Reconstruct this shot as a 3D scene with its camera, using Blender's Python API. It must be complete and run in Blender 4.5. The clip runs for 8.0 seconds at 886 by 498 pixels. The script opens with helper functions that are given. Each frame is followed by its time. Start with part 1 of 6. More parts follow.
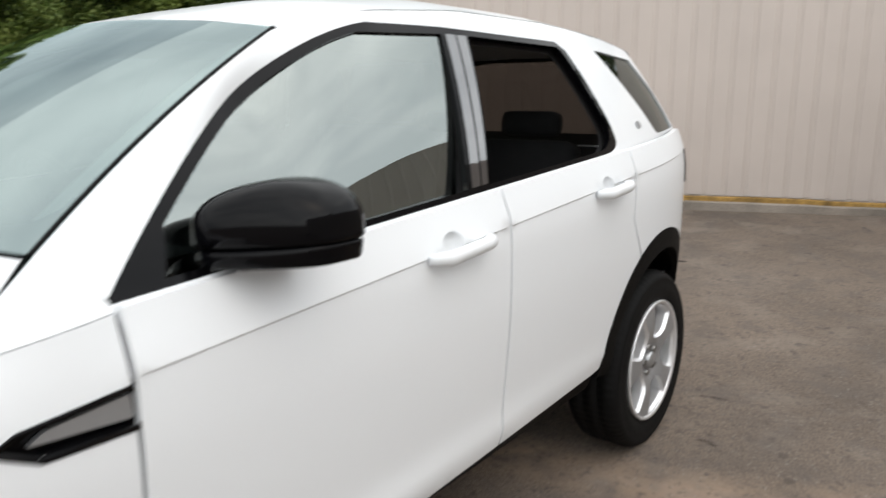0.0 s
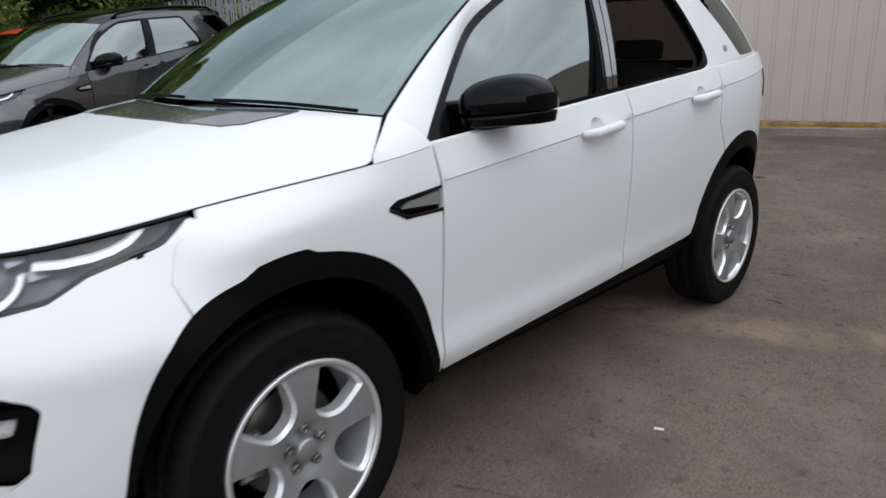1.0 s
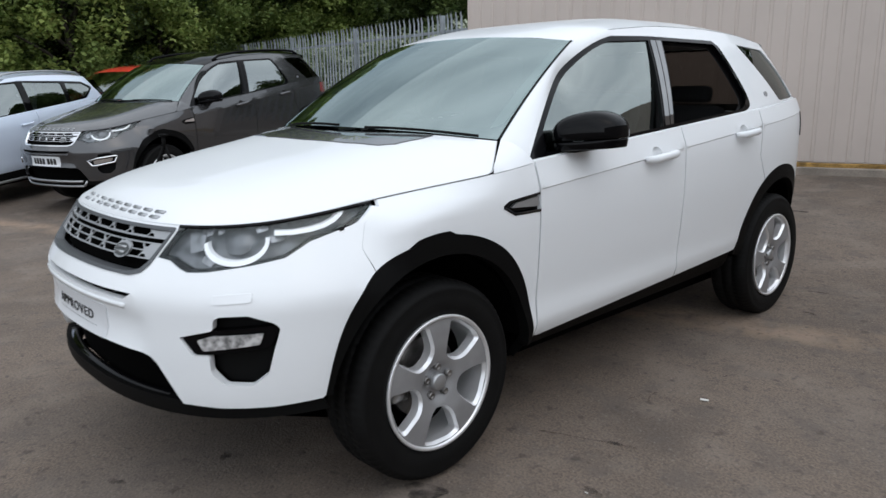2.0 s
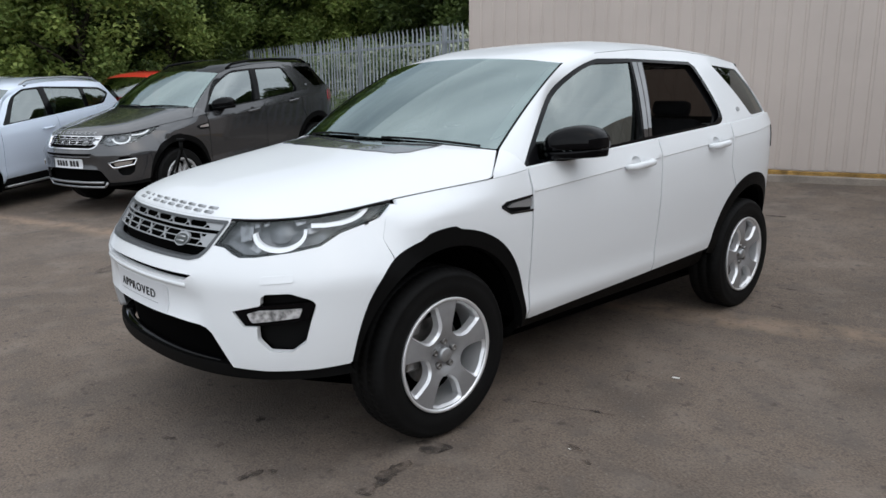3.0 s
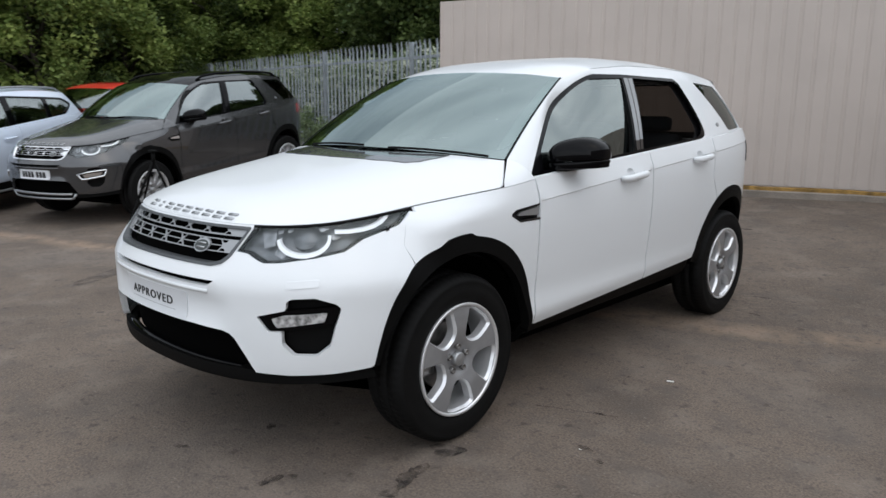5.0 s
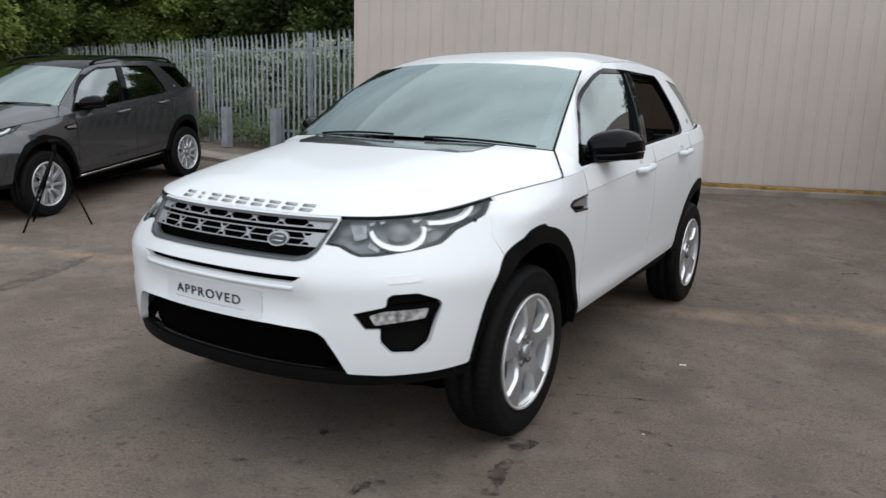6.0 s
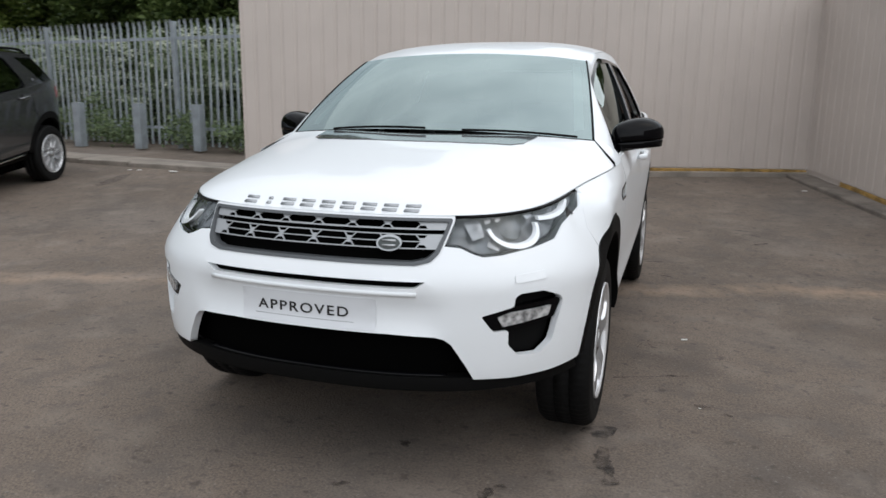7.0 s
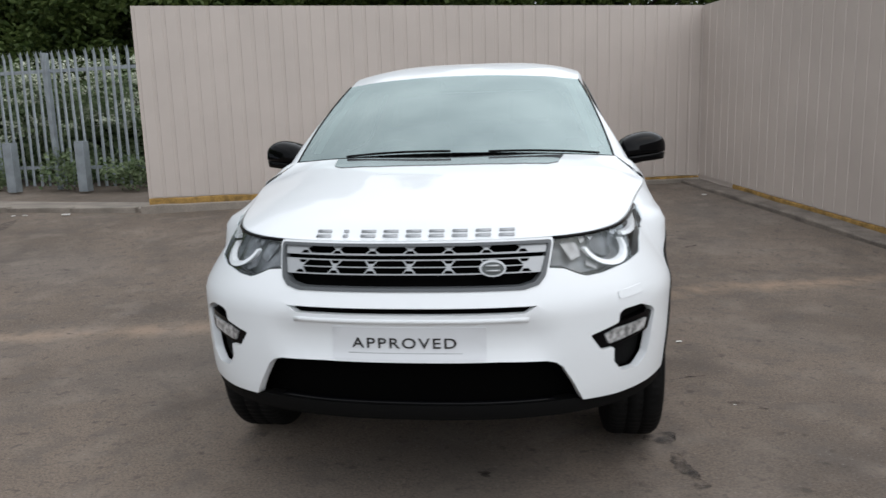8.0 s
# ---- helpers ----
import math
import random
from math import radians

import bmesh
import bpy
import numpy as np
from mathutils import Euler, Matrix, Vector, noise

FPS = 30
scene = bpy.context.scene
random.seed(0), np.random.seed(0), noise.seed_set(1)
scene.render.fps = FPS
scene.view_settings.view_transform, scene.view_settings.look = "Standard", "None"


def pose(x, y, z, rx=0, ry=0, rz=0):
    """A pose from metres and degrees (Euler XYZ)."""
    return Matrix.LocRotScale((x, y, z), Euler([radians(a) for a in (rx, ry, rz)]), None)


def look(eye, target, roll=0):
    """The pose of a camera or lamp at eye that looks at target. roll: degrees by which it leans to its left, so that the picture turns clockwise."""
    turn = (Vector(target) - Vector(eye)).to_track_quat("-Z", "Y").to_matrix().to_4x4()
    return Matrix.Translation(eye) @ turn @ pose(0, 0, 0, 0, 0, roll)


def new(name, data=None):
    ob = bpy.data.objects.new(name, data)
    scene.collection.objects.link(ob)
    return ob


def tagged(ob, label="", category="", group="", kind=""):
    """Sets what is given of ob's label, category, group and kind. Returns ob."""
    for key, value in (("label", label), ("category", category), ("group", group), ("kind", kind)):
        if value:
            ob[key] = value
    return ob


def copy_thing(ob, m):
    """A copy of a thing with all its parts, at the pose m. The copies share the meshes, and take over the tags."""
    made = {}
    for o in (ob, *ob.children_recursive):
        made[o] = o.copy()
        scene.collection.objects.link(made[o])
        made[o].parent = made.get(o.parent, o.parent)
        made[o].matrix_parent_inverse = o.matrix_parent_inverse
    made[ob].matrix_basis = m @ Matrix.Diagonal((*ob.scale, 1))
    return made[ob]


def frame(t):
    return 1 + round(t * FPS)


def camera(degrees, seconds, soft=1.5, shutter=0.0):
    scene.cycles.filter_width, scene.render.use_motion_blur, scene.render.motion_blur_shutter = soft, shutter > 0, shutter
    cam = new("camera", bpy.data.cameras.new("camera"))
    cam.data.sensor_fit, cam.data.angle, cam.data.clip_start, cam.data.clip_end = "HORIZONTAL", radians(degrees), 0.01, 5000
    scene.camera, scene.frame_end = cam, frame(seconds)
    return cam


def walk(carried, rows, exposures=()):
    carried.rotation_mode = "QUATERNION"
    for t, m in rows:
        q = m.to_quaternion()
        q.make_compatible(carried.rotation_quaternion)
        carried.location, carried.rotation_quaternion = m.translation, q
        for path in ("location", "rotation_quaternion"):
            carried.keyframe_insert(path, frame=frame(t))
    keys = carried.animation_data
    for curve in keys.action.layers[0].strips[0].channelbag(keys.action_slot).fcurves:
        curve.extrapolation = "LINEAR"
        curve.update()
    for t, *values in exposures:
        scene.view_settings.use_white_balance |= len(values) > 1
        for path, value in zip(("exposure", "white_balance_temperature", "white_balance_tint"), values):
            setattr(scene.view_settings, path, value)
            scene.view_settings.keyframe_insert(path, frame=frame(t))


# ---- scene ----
from mathutils.bvhtree import BVHTree
from mathutils.geometry import delaunay_2d_cdt

cam = camera(62.3, 8.0, shutter=0.35)
PATH = [
    (0, (1.967, -0.049, 1.431), (0.776, 1.505, 1.024), -0.3),
    (0.5, (2.214, -0.494, 1.361), (0.861, 0.904, 0.896), 0.2),
    (1, (2.357, -0.992, 1.393), (1.034, 0.405, 0.848), -1.7),
    (1.5, (2.526, -1.366, 1.391), (1.104, -0.034, 0.941), -1.4),
    (3, (3.027, -2.003, 1.459), (1.602, -0.666, 1.033), -0.4),
    (3.5, (3.104, -2.042, 1.468), (1.667, -0.701, 1.1), -0.7),
    (4, (3.101, -2.052, 1.473), (1.662, -0.712, 1.11), -0.7),
    (4.5, (3.078, -2.091, 1.47), (1.645, -0.749, 1.086), -0.2),
    (5.8, (2.322, -2.628, 1.381), (1.241, -0.988, 1.006), 1.1),
    (6, (2.148, -2.729, 1.386), (1.121, -1.057, 1.0), 1.6),
    (6.5, (1.698, -2.976, 1.409), (0.85, -1.204, 1.038), 1.0),
    (7, (1.217, -3.071, 1.377), (0.599, -1.212, 0.974), 0.7),
    (7.5, (0.811, -3.181, 1.391), (0.438, -1.249, 1.033), -0.7),
    (8, (0.433, -3.19, 1.382), (0.17, -1.238, 1.036), -1.7),
]
EXPOSURES = [(0.0, 0.72, 6950, 10), (0.3, 0.53, 6850, 10), (0.6, 0.40, 6700, 10), (1.0, 0.20, 6500, 10), (1.5, 0.22, 6350, 10), (3.0, 0.20, 6450, 10), (4.7, 0.20, 6450, 10), (6.0, 0.22, 6550, 10), (8.0, 0.26, 6600, 10)]
walk(cam, [(t, look(eye, target, roll)) for t, eye, target, roll in PATH], EXPOSURES)

# ---- world and light ----
world = bpy.data.worlds.new("overcast_sky")
scene.world = world
world.use_nodes = True
wn, wl = world.node_tree.nodes, world.node_tree.links
sky = wn.new("ShaderNodeTexSky")
sky.sky_type = "NISHITA"
sky.sun_disc = False
sky.sun_elevation, sky.sun_rotation = radians(52), radians(102)
sky.dust_density = 4.0
cloud_co = wn.new("ShaderNodeTexCoord")
cloud_map = wn.new("ShaderNodeMapping")
cloud_map.inputs["Scale"].default_value = (1.0, 1.0, 2.6)
cloud = wn.new("ShaderNodeTexNoise")
cloud.inputs["Scale"].default_value = 2.2
cloud.inputs["Detail"].default_value = 5.0
cloud_ramp = wn.new("ShaderNodeValToRGB")
cloud_ramp.color_ramp.elements[0].position, cloud_ramp.color_ramp.elements[0].color = 0.32, (4.6, 5.15, 5.8, 1)
cloud_ramp.color_ramp.elements[1].position, cloud_ramp.color_ramp.elements[1].color = 0.66, (8.1, 8.65, 9.3, 1)
cloud_mix = wn.new("ShaderNodeMixRGB")
cloud_mix.inputs["Fac"].default_value = 0.88
wl.new(cloud_co.outputs["Generated"], cloud_map.inputs["Vector"])
wl.new(cloud_map.outputs["Vector"], cloud.inputs["Vector"])
wl.new(cloud.outputs["Fac"], cloud_ramp.inputs["Fac"])
wl.new(sky.outputs["Color"], cloud_mix.inputs["Color1"])
wl.new(cloud_ramp.outputs["Color"], cloud_mix.inputs["Color2"])
# the cloud cover is brighter towards the hidden sun
towards, gain, lit = wn.new("ShaderNodeVectorMath"), wn.new("ShaderNodeMath"), wn.new("ShaderNodeVectorMath")
towards.operation, towards.inputs[1].default_value = "DOT_PRODUCT", (0.87, -0.18, 0.46)
gain.operation, gain.inputs[1].default_value, gain.inputs[2].default_value = "MULTIPLY_ADD", 0.58, 1.0
lit.operation = "SCALE"
wl.new(cloud_co.outputs["Generated"], towards.inputs[0])
wl.new(towards.outputs["Value"], gain.inputs[0])
wl.new(cloud_mix.outputs["Color"], lit.inputs[0])
wl.new(gain.outputs[0], lit.inputs["Scale"])
wl.new(lit.outputs["Vector"], wn["Background"].inputs["Color"])
wn["Background"].inputs["Strength"].default_value = 0.126
sun = new("sun", bpy.data.lights.new("sun", "SUN"))
sun.data.energy, sun.data.angle, sun.data.color = 0.80, radians(179), (1.0, 0.985, 0.96)
sun.matrix_world = look((10, -2.0, 13.0), (0, 0, 0))


# ---- materials ----
def material(name, colour, rough=0.5, metal=0.0, coat=0.0, vary=0.0, scale=8.0, fine=0.0, fine_scale=120.0, bump=0.0, spec=0.5, second=None, island=False):
    """A principled surface with variation at two scales and fine relief."""
    m = bpy.data.materials.new(name)
    m.use_nodes = True
    n, l = m.node_tree.nodes, m.node_tree.links
    b = n["Principled BSDF"]
    b.inputs["Base Color"].default_value = (*colour, 1)
    b.inputs["Roughness"].default_value = rough
    b.inputs["Metallic"].default_value = metal
    b.inputs["Coat Weight"].default_value = coat
    b.inputs["Coat Roughness"].default_value = 0.03
    b.inputs["Specular IOR Level"].default_value = spec
    if vary or fine or bump:
        co = n.new("ShaderNodeTexCoord")
        big, small = n.new("ShaderNodeTexNoise"), n.new("ShaderNodeTexNoise")
        big.inputs["Scale"].default_value, big.inputs["Detail"].default_value = scale, 4
        small.inputs["Scale"].default_value, small.inputs["Detail"].default_value = fine_scale, 3
        l.new(co.outputs["Object"], big.inputs["Vector"])
        l.new(co.outputs["Object"], small.inputs["Vector"])
        mix = n.new("ShaderNodeMixRGB")
        mix.inputs["Color1"].default_value = (*colour, 1)
        other = second or tuple(c * (1 - vary) for c in colour)
        mix.inputs["Color2"].default_value = (*other, 1)
        if island:
            geo = n.new("ShaderNodeNewGeometry")
            l.new(geo.outputs["Random Per Island"], mix.inputs["Fac"])
        else:
            ramp = n.new("ShaderNodeMapRange")
            ramp.inputs["From Min"].default_value, ramp.inputs["From Max"].default_value = 0.35, 0.68
            l.new(big.outputs["Fac"], ramp.inputs["Value"])
            l.new(ramp.outputs["Result"], mix.inputs["Fac"])
        grain = n.new("ShaderNodeMixRGB")
        grain.blend_type = "MULTIPLY"
        grain.inputs["Fac"].default_value = fine
        g_ramp = n.new("ShaderNodeMapRange")
        g_ramp.inputs["From Min"].default_value, g_ramp.inputs["From Max"].default_value = 0.3, 0.6
        g_ramp.inputs["To Min"].default_value = 0.25
        l.new(small.outputs["Fac"], g_ramp.inputs["Value"])
        l.new(mix.outputs["Color"], grain.inputs["Color1"])
        l.new(g_ramp.outputs["Result"], grain.inputs["Color2"])
        l.new(grain.outputs["Color"], b.inputs["Base Color"])
        if bump:
            bp = n.new("ShaderNodeBump")
            bp.inputs["Strength"].default_value, bp.inputs["Distance"].default_value = bump, 0.01
            l.new(small.outputs["Fac"], bp.inputs["Height"])
            l.new(bp.outputs["Normal"], b.inputs["Normal"])
    return m


def leaf(name, colour, second, thin=0.35):
    """Foliage: each leaf its own tone, some light shining through."""
    m = material(name, colour, 0.55, second=second, vary=0.1, island=True, spec=0.25)
    n, l = m.node_tree.nodes, m.node_tree.links
    b = n["Principled BSDF"]
    t, mix = n.new("ShaderNodeBsdfTranslucent"), n.new("ShaderNodeMixShader")
    mix.inputs["Fac"].default_value = thin
    l.new(b.inputs["Base Color"].links[0].from_socket, t.inputs["Color"])
    l.new(b.outputs["BSDF"], mix.inputs[1])
    l.new(t.outputs["BSDF"], mix.inputs[2])
    l.new(mix.outputs["Shader"], n["Material Output"].inputs["Surface"])
    return m


def glass(name, colour, rough=0.0, ior=1.9, tint=(0.92, 1.0, 0.99)):
    m = bpy.data.materials.new(name)
    m.use_nodes = True
    n, l = m.node_tree.nodes, m.node_tree.links
    n.remove(n["Principled BSDF"])
    through_, mirror, mix, edge = n.new("ShaderNodeBsdfTransparent"), n.new("ShaderNodeBsdfGlossy"), n.new("ShaderNodeMixShader"), n.new("ShaderNodeLayerWeight")
    through_.inputs["Color"].default_value = (*colour, 1)
    mirror.inputs["Roughness"].default_value = rough
    mirror.inputs["Color"].default_value = (*tint, 1)
    # gloss of a thin pane, the same from both of its sides
    power, scale = n.new("ShaderNodeMath"), n.new("ShaderNodeMapRange")
    edge.inputs["Blend"].default_value = 0.5
    power.operation, power.inputs[1].default_value = "POWER", 5.0
    scale.inputs["To Min"].default_value = ((ior - 1) / (ior + 1)) ** 2
    l.new(edge.outputs["Facing"], power.inputs[0])
    l.new(power.outputs[0], scale.inputs["Value"])
    l.new(scale.outputs["Result"], mix.inputs["Fac"])
    l.new(through_.outputs["BSDF"], mix.inputs[1])
    l.new(mirror.outputs["BSDF"], mix.inputs[2])
    l.new(mix.outputs["Shader"], n["Material Output"].inputs["Surface"])
    return m


WHITE = material("white_paint", (0.725, 0.745, 0.76), 0.36, coat=0.5, spec=0.12)
GREY = material("grey_metallic_paint", (0.054, 0.055, 0.058), 0.22, 0.5, coat=1.0, fine=0.25, fine_scale=900)
PALE_BLUE = material("pale_blue_paint", (0.62, 0.69, 0.80), 0.32, 0.1, coat=1.0)
RED = material("red_paint", (0.62, 0.035, 0.02), 0.35, coat=1.0)
BLACK_GLOSS = material("gloss_black", (0.002, 0.002, 0.0025), 0.05, spec=0.13)
BLACK_PLASTIC = material("grained_black_plastic", (0.003, 0.003, 0.003), 0.6, spec=0.09, fine=0.3, fine_scale=500, bump=0.1)
# near black: shade of gaps, recesses and underside is put into the colour
BLACK_DEEP = material("shade_black", (0.0012, 0.0012, 0.0012), 0.95, spec=0.03)
RUBBER = material("tyre_rubber", (0.0045, 0.0045, 0.0045), 0.7, spec=0.17, vary=0.4, scale=9, fine=0.3, fine_scale=160, bump=0.15)
ALLOY = material("silver_alloy", (0.35, 0.355, 0.365), 0.34, 0.5, vary=0.12, scale=14)
# paler alloy copy: light on bevels and barrel is put into its colour
ALLOY_EDGE = material("lit_edge_alloy", (0.74, 0.745, 0.755), 0.36, 0.6)
PILLAR_GLOSS = material("glossy_pillar_cover", (0.01, 0.01, 0.011), 0.04)
PILLAR_GLOSS.node_tree.nodes["Principled BSDF"].inputs["IOR"].default_value = 2.6
ALLOY_DARK = material("inner_alloy", (0.06, 0.06, 0.062), 0.5, 0.6)
STEEL = material("brake_steel", (0.30, 0.29, 0.28), 0.4, 0.9, vary=0.4, scale=30)
CHROME = material("chrome", (0.75, 0.75, 0.76), 0.12, 1.0)
COVER = material("dark_satin_cover", (0.10, 0.104, 0.108), 0.14, coat=1.0)
GRILLE_SILVER = material("grille_silver", (0.32, 0.33, 0.34), 0.4, 0.4)
SURROUND = material("dark_grey_satin", (0.075, 0.08, 0.085), 0.4, 0.3)
SILVER = material("satin_silver", (0.40, 0.41, 0.42), 0.35, 0.7)
TITAN = material("dark_titanium_letters", (0.35, 0.36, 0.37), 0.35, 0.7)
LAMP_INNER = material("lamp_housing", (0.17, 0.178, 0.19), 0.28, 0.4, vary=0.72, scale=18)
LAMP_FACET = material("lamp_reflector", (0.34, 0.35, 0.365), 0.22, 0.6, vary=0.6, scale=40)
LAMP_WHITE = material("daytime_light_guide", (0.92, 0.93, 0.94), 0.2)
PLATE_WHITE = material("white_plate", (0.63, 0.645, 0.665), 0.3)
INK = material("black_ink", (0.01, 0.01, 0.01), 0.5)
TAIL_RED = material("tail_lamp_red", (0.30, 0.01, 0.015), 0.12, coat=1.0)
GLASS_CLEAR = glass("clear_green_tinted_glass", (0.28, 0.33, 0.32), 0.0, ior=3.0, tint=(0.90, 0.98, 0.94))
GLASS_SCREEN = glass("windscreen_glass", (0.17, 0.22, 0.213), 0.02, ior=3.5, tint=(0.84, 1.0, 0.99))
GLASS_SIDE = glass("side_window_glass", (0.16, 0.175, 0.17), ior=3.0)
GLASS_LAMP = glass("lamp_cover_glass", (0.92, 0.93, 0.94), ior=1.5)
GLASS_DARK = glass("dark_privacy_glass", (0.07, 0.06, 0.053), ior=1.9)
GLASS_QUARTER = glass("brown_tinted_quarter_glass", (0.075, 0.06, 0.05), ior=1.5)
FABRIC = material("dark_seat_fabric", (0.008, 0.008, 0.009), 0.9, vary=0.3, scale=20)
TRIM_DARK = material("dark_cabin_trim", (0.02, 0.02, 0.021), 0.8)
TRIM_PALE = material("pale_pillar_trim", (0.62, 0.64, 0.63), 0.8)
TRIM_GREY = material("grey_headlining", (0.05, 0.05, 0.05), 0.9)
DASH = material("dark_dashboard", (0.02, 0.02, 0.022), 0.6, bump=0.1)


# ---- mesh helpers ----
def finish(name, bm, mat, parent=None, label="", smooth=True):
    mesh = bpy.data.meshes.new(name)
    for f in bm.faces:
        f.smooth = smooth
    bm.to_mesh(mesh)
    bm.free()
    for m in (mat if isinstance(mat, (list, tuple)) else [mat]):
        mesh.materials.append(m)
    ob = new(name, mesh)
    if parent is not None:
        ob.parent = parent
    if label:
        ob["label"] = label
    return ob


def part(name, bm, mat, parent, label="", smooth=True):
    return finish(name, bm, mat, parent, label, smooth)


def empty(name, label, category, group="", kind="", m=None):
    ob = tagged(new(name), label, category, group, kind)
    ob.empty_display_size = 0.2
    if m is not None:
        ob.matrix_world = m
    return ob


def box(bm, lo, hi, bevel=0.0, m=None):
    """Adds a box, with bevelled edges if asked, to bm."""
    r = bmesh.ops.create_cube(bm, size=1.0)
    vs = r["verts"]
    for v in vs:
        v.co = Vector([lo[i] + (v.co[i] + 0.5) * (hi[i] - lo[i]) for i in range(3)])
    if bevel:
        es = list({e for v in vs for e in v.link_edges})
        out = bmesh.ops.bevel(bm, geom=es, offset=bevel, segments=2, affect="EDGES", profile=0.6)
        vs = list({v for f in out["faces"] for v in f.verts} | {v for v in vs if v.is_valid})
    if m is not None:
        for v in vs:
            v.co = m @ v.co
    return vs


def tube(bm, pts, radius, sides=8, closed=False, squash=1.0):
    """Sweeps a ring along points. radius: a number or one a point."""
    pts = [Vector(p) for p in pts]
    rings = []
    for i, p in enumerate(pts):
        a, b = pts[max(i - 1, 0)], pts[min(i + 1, len(pts) - 1)]
        if closed:
            a, b = pts[i - 1], pts[(i + 1) % len(pts)]
        d = (b - a).normalized()
        side = d.cross(Vector((0, 0, 1)))
        side = side.normalized() if side.length > 1e-4 else Vector((1, 0, 0))
        up = side.cross(d)
        r = float(radius[i] if isinstance(radius, (list, tuple)) else radius)
        rings.append([bm.verts.new(p + r * (math.cos(k) * side + squash * math.sin(k) * up)) for k in np.linspace(0, 2 * math.pi, sides, endpoint=False)])
    n = len(rings)
    for i in range(n if closed else n - 1):
        a, b = rings[i], rings[(i + 1) % n]
        for k in range(sides):
            bm.faces.new((a[k], a[(k + 1) % sides], b[(k + 1) % sides], b[k]))
    if not closed:
        bm.faces.new(rings[0][::-1])
        bm.faces.new(rings[-1])


def lathe(bm, profile, axis_x=True, steps=48):
    """Turns (radius, along) pairs round the x axis."""
    rings = []
    for k in range(steps):
        a = 2 * math.pi * k / steps
        rings.append([bm.verts.new((h, r * math.cos(a), r * math.sin(a))) for r, h in profile])
    for k in range(steps):
        a, b = rings[k], rings[(k + 1) % steps]
        for i in range(len(profile) - 1):
            bm.faces.new((a[i], a[i + 1], b[i + 1], b[i]))


def smooth_table(xs, ys, sigma):
    """A softened curve through a few stations."""
    lo, hi = xs[0] - 4 * sigma, xs[-1] + 4 * sigma
    g = np.linspace(lo, hi, 900)
    y = np.interp(g, xs, ys)
    k = np.exp(-0.5 * (np.arange(-150, 151) * (g[1] - g[0]) / sigma) ** 2)
    k /= k.sum()
    y = np.convolve(np.pad(y, 150, mode="edge"), k, "valid")
    return lambda v: float(np.interp(v, g, y))


def rounded(pts, r, steps=4):
    """A polygon with its corners rounded; r: one radius, or one a corner."""
    out, n = [], len(pts)
    for i in range(n):
        rr = r[i] if isinstance(r, (list, tuple)) else r
        p, a, b = Vector(pts[i]), Vector(pts[i - 1]), Vector(pts[(i + 1) % n])
        if rr <= 0:
            out.append(tuple(p))
            continue
        d1, d2 = a - p, b - p
        p1 = p + d1.normalized() * min(rr, d1.length * 0.45)
        p2 = p + d2.normalized() * min(rr, d2.length * 0.45)
        for k in range(steps + 1):
            t = k / steps
            out.append(tuple((1 - t) ** 2 * p1 + 2 * t * (1 - t) * p + t * t * p2))
    return out


def inside(p, poly):
    x, y = p
    c = False
    for i in range(len(poly)):
        (x1, y1), (x2, y2) = poly[i - 1], poly[i]
        if (y1 > y) != (y2 > y) and x < (x2 - x1) * (y - y1) / (y2 - y1) + x1:
            c = not c
    return c


